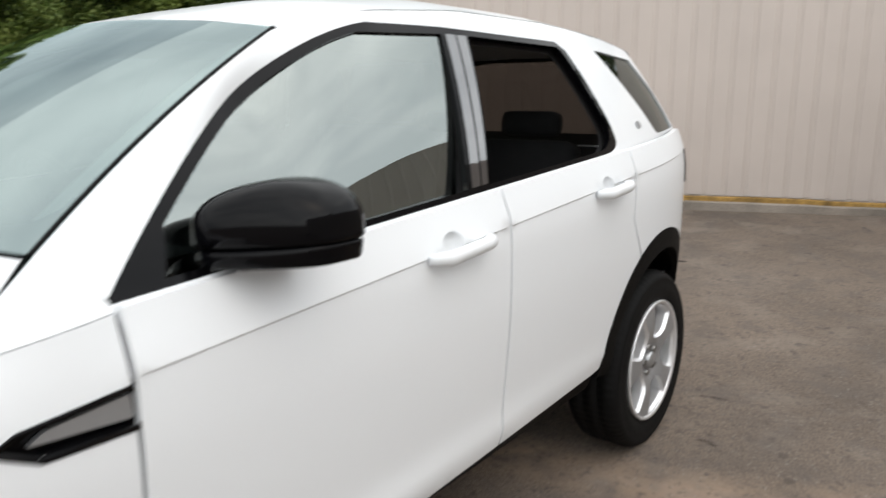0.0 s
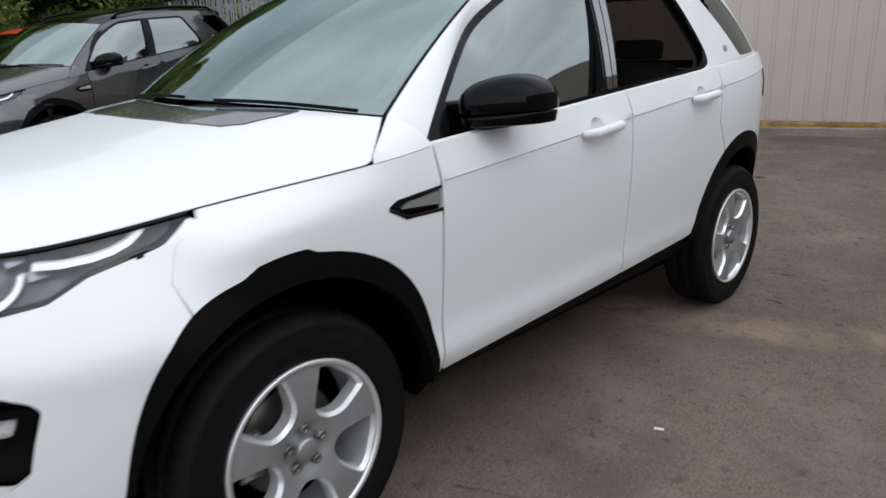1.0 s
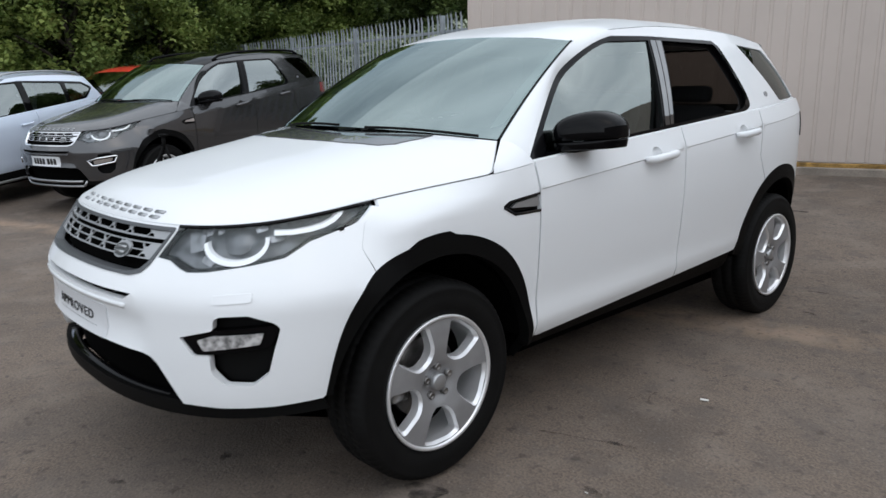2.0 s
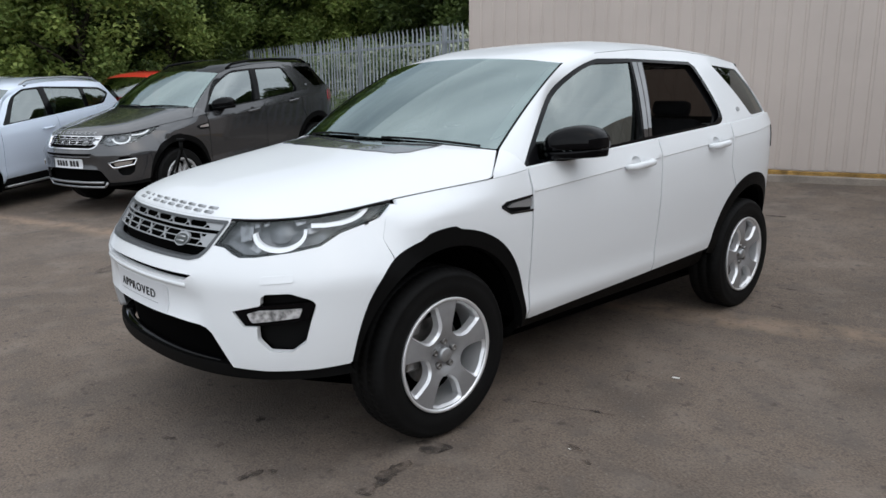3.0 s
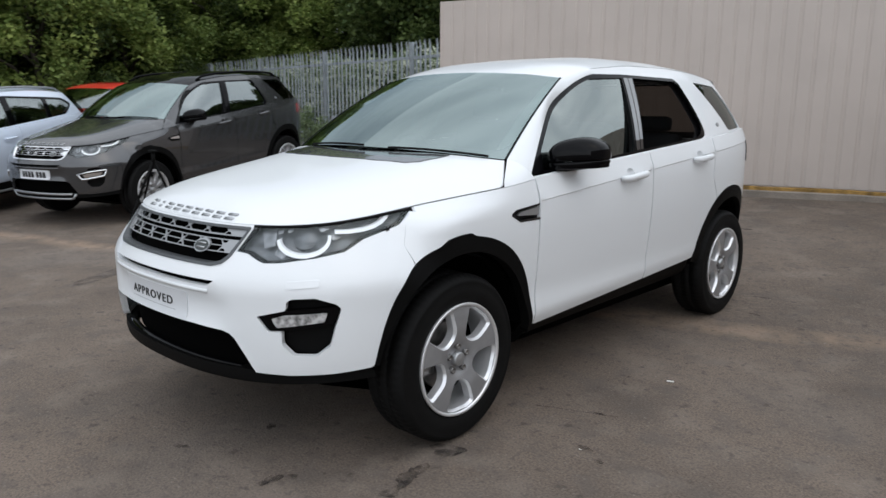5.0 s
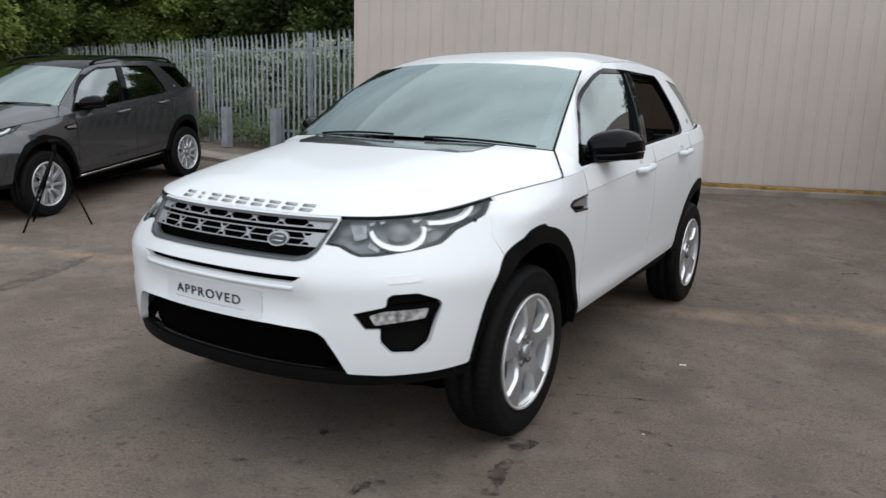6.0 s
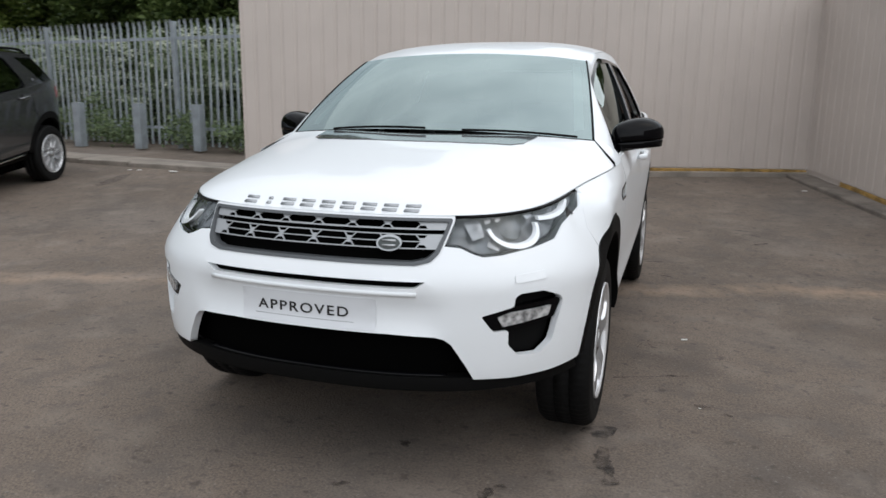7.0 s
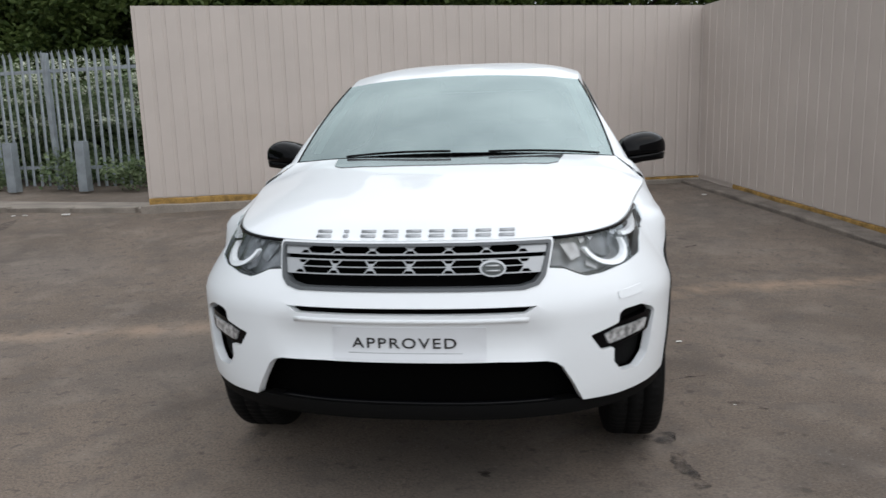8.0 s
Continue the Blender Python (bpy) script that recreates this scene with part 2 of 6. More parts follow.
def sheet(bm, outline, holes, place, res=0.04, thick=0.014, seg=0.0, lines=()):
    """Fills a flat outline (with holes) by an even net, and lays it on a surface: place(a, b, off). Its rim turns inward by thick."""
    seg = seg or res * 0.7
    pts, edges = [], []

    def loop(poly):
        first = len(pts)
        for i in range(len(poly)):
            a, b = Vector(poly[i]), Vector(poly[(i + 1) % len(poly)])
            n = max(1, int(math.ceil((b - a).length / seg)))
            pts.extend(a.lerp(b, k / n) for k in range(n))
        edges.extend((k, k + 1) for k in range(first, len(pts) - 1))
        edges.append((len(pts) - 1, first))

    loop(outline)
    for h in holes:
        loop(h)
    keen = set()
    for line in lines:
        run = [Vector(q) for q in line if inside(q, outline) and not any(inside(q, h) for h in holes)]
        first = len(pts)
        pts.extend(run)
        keen.update((round(q.x, 5), round(q.y, 5)) for q in run)
        edges.extend((k, k + 1) for k in range(first, len(pts) - 1))
    rim = np.array([tuple(p) for p in pts])
    lo, hi = rim.min(0), rim.max(0)
    for row, b in enumerate(np.arange(lo[1] + res / 2, hi[1], res * 0.9)):
        for a in np.arange(lo[0] + (row % 2) * res / 2, hi[0], res):
            if ((rim - (a, b)) ** 2).sum(1).min() > (0.45 * res) ** 2 and inside((a, b), outline) and not any(inside((a, b), h) for h in holes):
                pts.append(Vector((a, b)))
    vs, _, fs, *_ = delaunay_2d_cdt(pts, edges, [], 0, 1e-6)
    made = [None] * len(vs)
    flat = {}

    def vert(i):
        if made[i] is None:
            made[i] = bm.verts.new(place(vs[i][0], vs[i][1], 0.0))
            flat[made[i]] = vs[i]
        return made[i]

    tris, vote = [], 0.0
    for f in fs:
        c = sum((vs[i] for i in f), Vector((0, 0))) / len(f)
        if (vs[f[1]] - vs[f[0]]).cross(vs[f[2]] - vs[f[0]]) < 1e-8 + 2e-4 * seg * seg:
            continue
        if inside(c, outline) and not any(inside(c, h) for h in holes):
            tri = [vert(i) for i in f]
            nrm = (tri[1].co - tri[0].co).cross(tri[2].co - tri[0].co)
            vote += nrm.dot(Vector(place(c[0], c[1], 0.01)) - Vector(place(c[0], c[1], 0.0)))
            tris.append(tri)
    faces = []
    for tri in tris:
        try:
            faces.append(bm.faces.new(tri if vote > 0 else tri[::-1]))
        except ValueError:
            pass
    if keen:
        on = {v for v, q in flat.items() if (round(q[0], 5), round(q[1], 5)) in keen}
        for f in faces:
            for e in f.edges:
                if e.verts[0] in on and e.verts[1] in on:
                    e.smooth = False
    if thick:
        border = [e for f in faces for e in f.edges if len(e.link_faces) == 1]
        border = list(dict.fromkeys(border))
        twin = {}
        for e in border:
            for v in e.verts:
                if v not in twin:
                    twin[v] = bm.verts.new(place(flat[v][0], flat[v][1], -thick))
        for e in border:
            f = e.link_faces[0]
            a, b = e.verts
            lp = next(x for x in f.loops if x.edge == e)
            a, b = lp.vert, lp.link_loop_next.vert
            bm.faces.new((b, a, twin[a], twin[b]))
            e.smooth = False
    return faces


# ---- the car's surfaces: x to its left side, y to its rear from the front axle, z up ----
HALF, NOSE, TAIL, RADIUS = 0.945, -0.920, 3.68, 0.3685


def plan_curve():
    pts = []
    for a in np.linspace(0, math.pi / 2, 120):
        x = HALF * math.sin(a) ** (2 / 2.4)
        y = -0.15 - (-0.15 - NOSE) * math.cos(a) ** (2 / 2.4)
        pts.append((x, y))
    pts += [(HALF, y) for y in np.linspace(-0.12, 2.42, 60)]
    for a in np.linspace(0, math.pi / 2, 120):
        pts.append((HALF * math.cos(a) ** (2 / 2.6), 2.45 + (TAIL - 2.45) * math.sin(a) ** (2 / 2.6)))
    p = np.array(pts)
    u = np.concatenate([[0], np.cumsum(np.hypot(*np.diff(p, axis=0).T))])
    return u, p[:, 0], p[:, 1]


PU, PX, PY = plan_curve()
U_END = PU[-1]


def uy(y):
    return float(np.interp(y, PY, PU))


def ux(x):
    """The way along the front from its middle out to that half width."""
    return math.copysign(float(np.interp(abs(x), PX[:120], PU[:120])), x)


def crease(y):
    return 1.007 + 0.076 * (y - 0.493)


def belt(y):
    return 1.117 + 0.068 * (y - 0.507)


flank_in = smooth_table((0.2, 0.3, 0.40, 0.47, 0.56, 0.72, 0.88, 1.0, 1.1, 1.2, 1.3), (0.11, 0.06, 0.016, 0.008, 0.020, 0.008, 0.0, 0.004, 0.026, 0.055, 0.10), 0.022)
front_in = smooth_table((0.2, 0.28, 0.36, 0.46, 0.58, 0.63, 0.69, 0.74, 0.775, 0.81, 0.85, 0.89, 0.93, 1.0, 1.06), (0.16, 0.08, 0.035, 0.012, 0.004, 0.003, 0.003, 0.001, 0.0, 0.020, 0.045, 0.072, 0.10, 0.15, 0.22), 0.018)


def ease(t):
    t = min(1.0, max(0.0, t))
    return t * t * (3 - 2 * t)


def inset(y, z):
    low = ease((1.06 + 0.11 * y - z) / 0.08)
    f = (1 - low) * ease((0.42 - y) / 0.95) + low * ease((-0.10 - y) / 0.26)
    side = flank_in(z - 0.06 * max(0.0, y - 0.5) * ease((z - 0.85) / 0.2))
    side += (0.013 * ease((z - crease(y)) / 0.10) - 0.005 * ease((z - crease(y) + 0.002) / 0.004)) * ease((y - 0.42) / 0.15)
    side += 0.32 * max(0.0, 0.468 + 0.044 * (y - 0.5) - z) * ease((y - 0.46) / 0.06) * ease((2.35 - y) / 0.1)
    dip = 0.016 * ease((-0.84 - y) / 0.04) * ease((z - 0.59) / 0.04) * ease((0.735 - z) / 0.03)
    return (1 - f) * side + f * front_in(z) + dip


def body(u, z, off=0.0):
    """The outer skin below the windows: u along the plan's outline from the middle of the nose, signed to the left."""
    a = min(abs(u), U_END - 1e-4)
    e = 0.004
    x, y = np.interp(a, PU, PX), np.interp(a, PU, PY)
    x1, y1 = np.interp(max(a - e, 0), PU, PX), np.interp(max(a - e, 0), PU, PY)
    x2, y2 = np.interp(min(a + e, U_END), PU, PX), np.interp(min(a + e, U_END), PU, PY)
    d = Vector((x2 - x1, y2 - y1)).normalized()
    n = Vector((d.y, -d.x))
    if a < e:
        n = Vector((0, -1))
    k = off - inset(y, z)
    return Vector((math.copysign(1, u) * (x + n.x * k), y + n.y * k, z))


def flank(sign):
    return lambda y, z, off: body(sign * uy(y), z, off)


def hood_edge(u):
    """Height of the bonnet's shut line along the outline."""
    y = float(np.interp(abs(u), PU, PY))
    return hood_line(y) if abs(u) > ux(0.45) else 0.984


hood_line = smooth_table((-0.80, -0.62, -0.40, -0.22, 0.1, 0.5, 0.6), (0.984, 0.996, 1.015, 1.035, 1.071, 1.112, 1.122), 0.05)
hood_mid = smooth_table((-0.77, -0.745, -0.715, -0.68, -0.60, -0.40, -0.10, 0.20, 0.45, 0.6), (0.965, 0.985, 1.026, 1.047, 1.069, 1.106, 1.158, 1.208, 1.236, 1.245), 0.018)

# greenhouse
edge_x = smooth_table((0.9, 1.067, 1.5, 2.5, 3.0, 3.4), (0.622, 0.650, 0.668, 0.655, 0.61, 0.53), 0.06)
edge_z = smooth_table((0.9, 1.067, 1.3, 1.7, 2.2, 2.7, 3.1, 3.4), (1.525, 1.583, 1.640, 1.672, 1.675, 1.652, 1.615, 1.565), 0.04)
roof_mid = smooth_table((0.9, 1.02, 1.3, 1.7, 2.2, 2.7, 3.1, 3.4), (1.585, 1.632, 1.696, 1.738, 1.740, 1.716, 1.673, 1.617), 0.05)


def side_top(y, z, off=0.0):
    """The side above the window sill."""
    zb, ze = belt(y), edge_z(y)
    v = (z - zb) / (ze - zb)
    xb = 0.890 - 0.115 * max(0.0, (y - 2.15)) ** 2
    x = xb + (edge_x(y) - xb) * (v + 0.32 * v * (v - 1)) + off * 0.9
    return Vector((x, y, z + off * 0.42))


def greenhouse(sign):
    def place(y, z, off):
        p = side_top(y, z, off)
        return Vector((sign * p.x, p.y, p.z))
    return place


def pillar_line(t):
    """The lower front edge of the side windows' frame, in side view, from its foot to the roof."""
    p = [Vector((0.505, 1.125)), Vector((0.635, 1.265)), Vector((0.970, 1.548)), Vector((1.32, 1.612))]
    return (1 - t) ** 3 * p[0] + 3 * t * (1 - t) ** 2 * p[1] + 3 * t * t * (1 - t) * p[2] + t ** 3 * p[3]


def screen(a, b, off=0.0):
    """The windscreen: a from -1 to 1 across, b from 0 to 1 up."""
    lo = Vector((0.792 * a, 0.245 + 0.200 * a * a, 1.231 - 0.038 * a * a))
    hi = Vector((0.655 * a, 0.965 + 0.098 * abs(a) ** 2.3, 1.622 - 0.038 * abs(a) ** 2.2))
    p = lo.lerp(hi, b)
    bulge = 0.035 * 4 * b * (1 - b)
    return p + Vector((0.25 * a, -0.62, 0.75)) * (bulge * 0.6 + off)


def roof(x, y, off=0.0):
    r = min(1.0, abs(x) / edge_x(y))
    return Vector((x, y, roof_mid(y) - (roof_mid(y) - edge_z(y)) * r ** 3.4 + off))


def hood_rim(u):
    """The bonnet's edge: along the wings, then across the corner to the foot of the windscreen."""
    last = uy(0.275)
    if abs(u) <= last:
        return body(u, hood_edge(u))
    t = min(1.0, (abs(u) - last) / 0.2)
    e = body(last, hood_edge(last)).lerp(Vector((0.792, 0.425, 1.190)), t)
    return Vector((math.copysign(1, u) * e.x, e.y, e.z))


def bonnet(u, q, off=0.0):
    """The bonnet: u along the edge, q from 1 at the edge to 0 at the middle."""
    e = hood_rim(u)
    last = uy(0.275) + 0.2
    c = Vector((0.0, -0.48 + 0.70 * ease(abs(u) / last) ** 1.3, 0))
    p = c.lerp(e, q)
    p.y -= 0.03 * 4 * q * (1 - q) * ease((abs(u) - last + 0.5) / 0.5)
    rise_ = 1 - q ** 5.0
    top = hood_mid(p.y) - (0.026 + 0.014 * ease((p.y + 0.4) / 0.6)) * (abs(p.x) / 0.85) ** 2.8
    z = e.z + max(0.0, top - e.z) * rise_
    return Vector((p.x, p.y, z + off))


def ring(hub_y, r, a0, a1, n=26, hub_z=RADIUS - 0.003):
    """Points of a wheel arch, in side view; angles from the rear, over the top, to the front."""
    rr = r if callable(r) else (lambda a: r)
    return [(hub_y + rr(a) * math.cos(radians(a)), hub_z + rr(a) * math.sin(radians(a))) for a in np.linspace(a0, a1, n)]


def arch_out(a):
    """Outer radius of the front arch trim: wider over the top, with a small step."""
    return 0.488 + 0.052 * ease((a - 5) / 55) - 0.062 * ease((a - 118) / 50) + 0.014 * ease((a - 84) / 2) * ease((104 - a) / 2)


# ---- wheels ----
def wheel(root, hub, sign, spokes=5, turn=0.0):
    w = new("wheel")
    w.parent = root
    w.matrix_basis = Matrix.Translation(hub) @ (Matrix.Identity(4) if sign > 0 else pose(0, 0, 0, 0, 0, 180))
    bm = bmesh.new()
    tread = [(0.235, -0.10), (0.262, -0.108), (0.31, -0.115), (0.350, -0.105), (0.364, -0.088), (0.3685, -0.07), (0.3685, -0.034), (0.361, -0.033), (0.361, -0.027), (0.3685, -0.026), (0.3685, 0.026), (0.361, 0.027), (0.361, 0.033), (0.3685, 0.034), (0.3685, 0.07), (0.364, 0.086), (0.350, 0.104), (0.338, 0.111), (0.334, 0.109), (0.31, 0.116), (0.27, 0.112), (0.255, 0.104), (0.246, 0.098), (0.235, 0.085)]
    lathe(bm, tread, steps=216)
    bm.verts.ensure_lookup_table()
    for k, v in enumerate(bm.verts):
        if k // len(tread) % 3 == 0 and 3 < k % len(tread) < 16:
            v.co.y, v.co.z = v.co.y * 0.988, v.co.z * 0.988
    part("tyre", bm, RUBBER, w)
    # black disc that paints the shade behind the spokes
    bm = bmesh.new()
    lathe(bm, [(0.222, -0.03), (0.03, -0.03)], steps=40)
    part("wheel_back", bm, BLACK_DEEP, w)
    bm = bmesh.new()
    lathe(bm, [(0.246, 0.098), (0.2495, 0.108), (0.247, 0.114), (0.238, 0.112), (0.233, 0.100), (0.228, 0.080), (0.224, 0.02), (0.222, -0.04)], steps=64)
    part("barrel", bm, ALLOY_EDGE, w)
    bm = bmesh.new()
    lathe(bm, [(0.150, 0.012), (0.150, -0.004), (0.06, -0.004)], steps=40)
    lathe(bm, [(0.150, 0.012), (0.06, 0.012)], steps=40)
    part("brake_disc", bm, STEEL, w)
    bm = bmesh.new()
    box(bm, (-0.01, -0.165, -0.06), (0.035, -0.09, 0.07), 0.012)
    part("brake_caliper", bm, STEEL, w)

    def face(a, b, off):
        r = math.hypot(a, b)
        dish = 0.091 + 0.018 * ease((r - 0.05) / 0.10) - 0.004 * ease((r - 0.19) / 0.05) - 0.016 * ease((0.075 - r) / 0.02)
        return Vector((dish + off, a, b))

    circle = [(0.242 * math.cos(k), 0.242 * math.sin(k)) for k in np.linspace(0, 2 * math.pi, 60, endpoint=False)]
    holes = []
    if spokes == 5:
        for k in range(5):
            c = radians(270 + 72 * k + turn)
            shape = [(0.102, -0.16), (0.122, -0.33), (0.150, -0.375), (0.222, -0.365), (0.2245, -0.18), (0.2245, 0.18), (0.222, 0.365), (0.150, 0.375), (0.122, 0.33), (0.102, 0.16)]
            holes.append(rounded([(r * math.cos(c + a), r * math.sin(c + a)) for r, a in shape], 0.014))
    else:
        for k in range(spokes):
            c = radians(360 / spokes * k + turn)
            w0 = 2 * math.pi / spokes
            a0 = 0.26 if k % 2 else 0.40
            shape = [(0.085, -w0 * 0.24), (0.226, -w0 * a0), (0.226, w0 * 0.40), (0.085, w0 * 0.24)]
            holes.append([(r * math.cos(c + a + 1.2 * (r - 0.07)), r * math.sin(c + a + 1.2 * (r - 0.07))) for r, a in shape])
    grown = []
    for h in holes:
        c = sum((Vector(q) for q in h), Vector((0, 0))) / len(h)
        g = [c + (Vector(q) - c) * (1.10 if spokes == 5 else 1.05) - c.normalized() * 0.003 for q in h]
        if spokes == 5:
            g = [q * (1 + 0.02 * ease((q.length - 0.19) / 0.02)) for q in g]
        grown.append([tuple(q if q.length < 0.235 else q * (0.235 / q.length)) for q in g])
    bm = bmesh.new()
    sheet(bm, circle, grown, face, 0.016, 0.003, 0.012)
    rim = part("rim", bm, ALLOY, w)
    for h, g in zip(holes, grown):
        for name, levels, mat in (("window_edge", ((g, 0.0), (h, -0.014)), ALLOY_EDGE), ("window_wall", ((h, -0.014), (h, -0.050)), ALLOY_EDGE)):
            bm = bmesh.new()
            top, low = [[bm.verts.new(face(q[0], q[1], o)) for q in poly] for poly, o in levels]
            for i in range(len(h)):
                j = (i + 1) % len(h)
                bm.faces.new((top[i], top[j], low[j], low[i]))
            part(name, bm, mat, rim)
    bm = bmesh.new()
    lathe(bm, [(0.0, 0.104), (0.026, 0.103), (0.031, 0.099), (0.031, 0.07)], steps=28)
    part("centre_cap", bm, SILVER, rim)
    for k in range(5):
        a = radians(90 + 72 * k + turn)
        bm = bmesh.new()
        lathe(bm, [(0.015, 0.079), (0.0135, 0.094), (0.011, 0.097), (0.009, 0.091), (0.0, 0.091)], steps=10)
        bmesh.ops.translate(bm, vec=(0, 0.056 * math.cos(a), 0.056 * math.sin(a)), verts=bm.verts)
        part("wheel_nut", bm, STEEL, rim)
    return w


# ---- lettering from flat outlines ----
def letters(name, text, size, spread, place, mat, parent, thick=0.004, wide=1.0, bold=0.0):
    """Words in the built-in font, laid on a surface: place(a, b, off), a along the line from its middle."""
    cu = bpy.data.curves.new(name, "FONT")
    cu.body, cu.size, cu.align_x, cu.space_character = text, size, "CENTER", spread
    cu.extrude, cu.offset = thick / 2, bold
    ob = bpy.data.objects.new("tmp_text", cu)
    scene.collection.objects.link(ob)
    bpy.context.view_layer.update()
    me = bpy.data.meshes.new_from_object(ob.evaluated_get(bpy.context.evaluated_depsgraph_get()))
    bpy.data.objects.remove(ob)
    mother = list(range(len(me.vertices)))

    def find(i):
        while mother[i] != i:
            i = mother[i]
        return i

    for e in me.edges:
        mother[find(e.vertices[0])] = find(e.vertices[1])
    groups = {}
    for f in me.polygons:
        groups.setdefault(find(f.vertices[0]), []).append(tuple(f.vertices))
    for fs in groups.values():
        ids = sorted({i for f in fs for i in f})
        back = {i: k for k, i in enumerate(ids)}
        one = bpy.data.meshes.new(name)
        one.from_pydata([place(me.vertices[i].co.x * wide, me.vertices[i].co.y, me.vertices[i].co.z + thick / 2) for i in ids], [], [tuple(back[i] for i in f) for f in fs])
        one.materials.append(mat)
        new(name, one).parent = parent
    bpy.data.meshes.remove(me)


def strip(bm, line, width, place, off, thick=0.006):
    """A narrow band along a line on a surface."""
    pts = [Vector(p) for p in line]
    left, right = [], []
    for i, p in enumerate(pts):
        d = (pts[min(i + 1, len(pts) - 1)] - pts[max(i - 1, 0)]).normalized()
        n = Vector((-d.y, d.x)) * width / 2
        left.append(p + n)
        right.append(p - n)
    rows = []
    for l_, r_ in zip(left, right):
        rows.append([bm.verts.new(place(l_.x, l_.y, off - thick)), bm.verts.new(place(l_.x, l_.y, off)), bm.verts.new(place(r_.x, r_.y, off)), bm.verts.new(place(r_.x, r_.y, off - thick))])
    for a, b in zip(rows, rows[1:]):
        for k in range(3):
            bm.faces.new((a[k], a[k + 1], b[k + 1], b[k]))
    bm.faces.new(rows[0])
    bm.faces.new(rows[-1][::-1])
    bmesh.ops.recalc_face_normals(bm, faces=bm.faces)


def sample(f, a, b, n):
    return [f(t) for t in np.linspace(a, b, n)]


# ---- the sport utility car ----
def suv(label, paint, place_at, hero=True, group=""):
    root = empty("parked_car", label, "car", group)
    nose = lambda a, z, off: body(a, z, off)
    U = uy
    f_arch = lambda a0, a1: ring(0, arch_out, a0, a1)
    r_out = lambda a: 0.553 - 0.02 * ease((a - 100) / 60) + 0.006 * ease((a - 150) / 30) - 0.055 * ease((70 - a) / 55)
    r_arch = lambda a0, a1: ring(2.741, r_out, a0, a1)

    # dark inner shell behind the panels' gaps, its black standing in for shade
    bm = bmesh.new()
    low = lambda s: lambda a, z, off: body(s * a, z, off - 0.075)
    for s in (1, -1):
        cut_f = [(U(y), z) for y, z in ring(0, 0.46, 0, 180)]
        cut_r = [(U(y), z) for y, z in ring(2.741, 0.46, 0, 180)]
        outline = [(0.001, 0.42), (cut_f[-1][0], 0.42)] + cut_f[::-1] + [(cut_f[0][0], 0.40), (cut_r[-1][0], 0.40)] + cut_r[::-1] + [(cut_r[0][0], 0.40), (U_END - 0.01, 0.40), (U_END - 0.01, 1.05), (U(3.2), belt(3.2) - 0.02), (U(1.8), belt(1.8) - 0.02), (U(0.5), belt(0.5) - 0.02), (U(-0.3), 0.90), (ux(0.45), 0.82), (0.001, 0.82)]
        sheet(bm, outline, [], low(s), 0.09, 0)
    box(bm, (-0.64, -0.25, 0.20), (0.64, 3.20, 0.38), 0.04)
    tray = [[bm.verts.new((x, y, z)) for x in np.linspace(-w, w, 9)] for w, y, z in ((0.42, -0.80, 0.40), (0.64, -0.52, 0.325), (0.64, -0.22, 0.215))]
    for a, b in zip(tray, tray[1:]):
        for k in range(8):
            bm.faces.new((a[k], a[k + 1], b[k + 1], b[k]))
    box(bm, (-0.72, 0.52, 0.255), (0.72, 2.22, 0.38), 0.05)
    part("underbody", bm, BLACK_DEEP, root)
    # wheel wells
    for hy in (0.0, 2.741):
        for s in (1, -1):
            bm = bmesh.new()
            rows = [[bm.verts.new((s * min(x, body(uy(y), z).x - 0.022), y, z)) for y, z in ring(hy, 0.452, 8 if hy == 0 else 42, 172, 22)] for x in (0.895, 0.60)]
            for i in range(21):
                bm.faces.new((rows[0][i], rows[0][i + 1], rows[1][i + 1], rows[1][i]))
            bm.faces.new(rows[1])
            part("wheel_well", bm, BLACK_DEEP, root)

    # front bumper with its openings
    lamp_lo = [(ux(0.526), 0.966), (ux(0.486), 0.889), (ux(0.539), 0.884), (ux(0.584), 0.864), (ux(0.613), 0.855), (ux(0.67), 0.858), (ux(0.777), 0.875), (U(-0.560), 0.894), (U(-0.474), 0.934), (U(-0.31), 0.968), (U(-0.285), 0.978), (U(-0.209), 1.024)]
    lamp_hi = [(u, hood_edge(u) - 0.008) for u in np.linspace(U(-0.207), ux(0.528), 14)]
    lamp = lamp_lo + lamp_hi
    half_grille = [(ux(0.39), 0.831), (ux(0.440), 0.843), (ux(0.468), 0.868), (ux(0.479), 0.890), (ux(0.519), 0.968), (ux(0.517), 0.976)]
    grille = rounded([(-a, b) for a, b in half_grille[::-1]] + half_grille, 0.008)
    slot = rounded([(ux(-0.425), 0.781), (ux(-0.387), 0.758), (ux(0.387), 0.758), (ux(0.425), 0.781)], 0.005)
    fog = rounded([(ux(0.599), 0.662), (ux(0.638), 0.605), (ux(0.683), 0.607), (ux(0.683), 0.556), (ux(0.716), 0.514), (ux(0.778), 0.512), (ux(0.812), 0.550), (ux(0.824), 0.62), (ux(0.838), 0.694), (ux(0.828), 0.712), (ux(0.780), 0.738), (ux(0.715), 0.734), (ux(0.700), 0.722), (ux(0.698), 0.690)], 0.010)
    mirror = lambda poly: [(-a, b) for a, b in poly][::-1]
    front_arch = [(U(y), z) for y, z in ring(0, arch_out, 121, 169, 12)]
    right_low = [(ux(0.30), 0.598), (ux(0.455), 0.592), (ux(0.485), 0.584), (ux(0.508), 0.566), (ux(0.551), 0.496), (ux(0.583), 0.436), (ux(0.70), 0.432), (ux(0.82), 0.438), (U(-0.478), 0.450)]
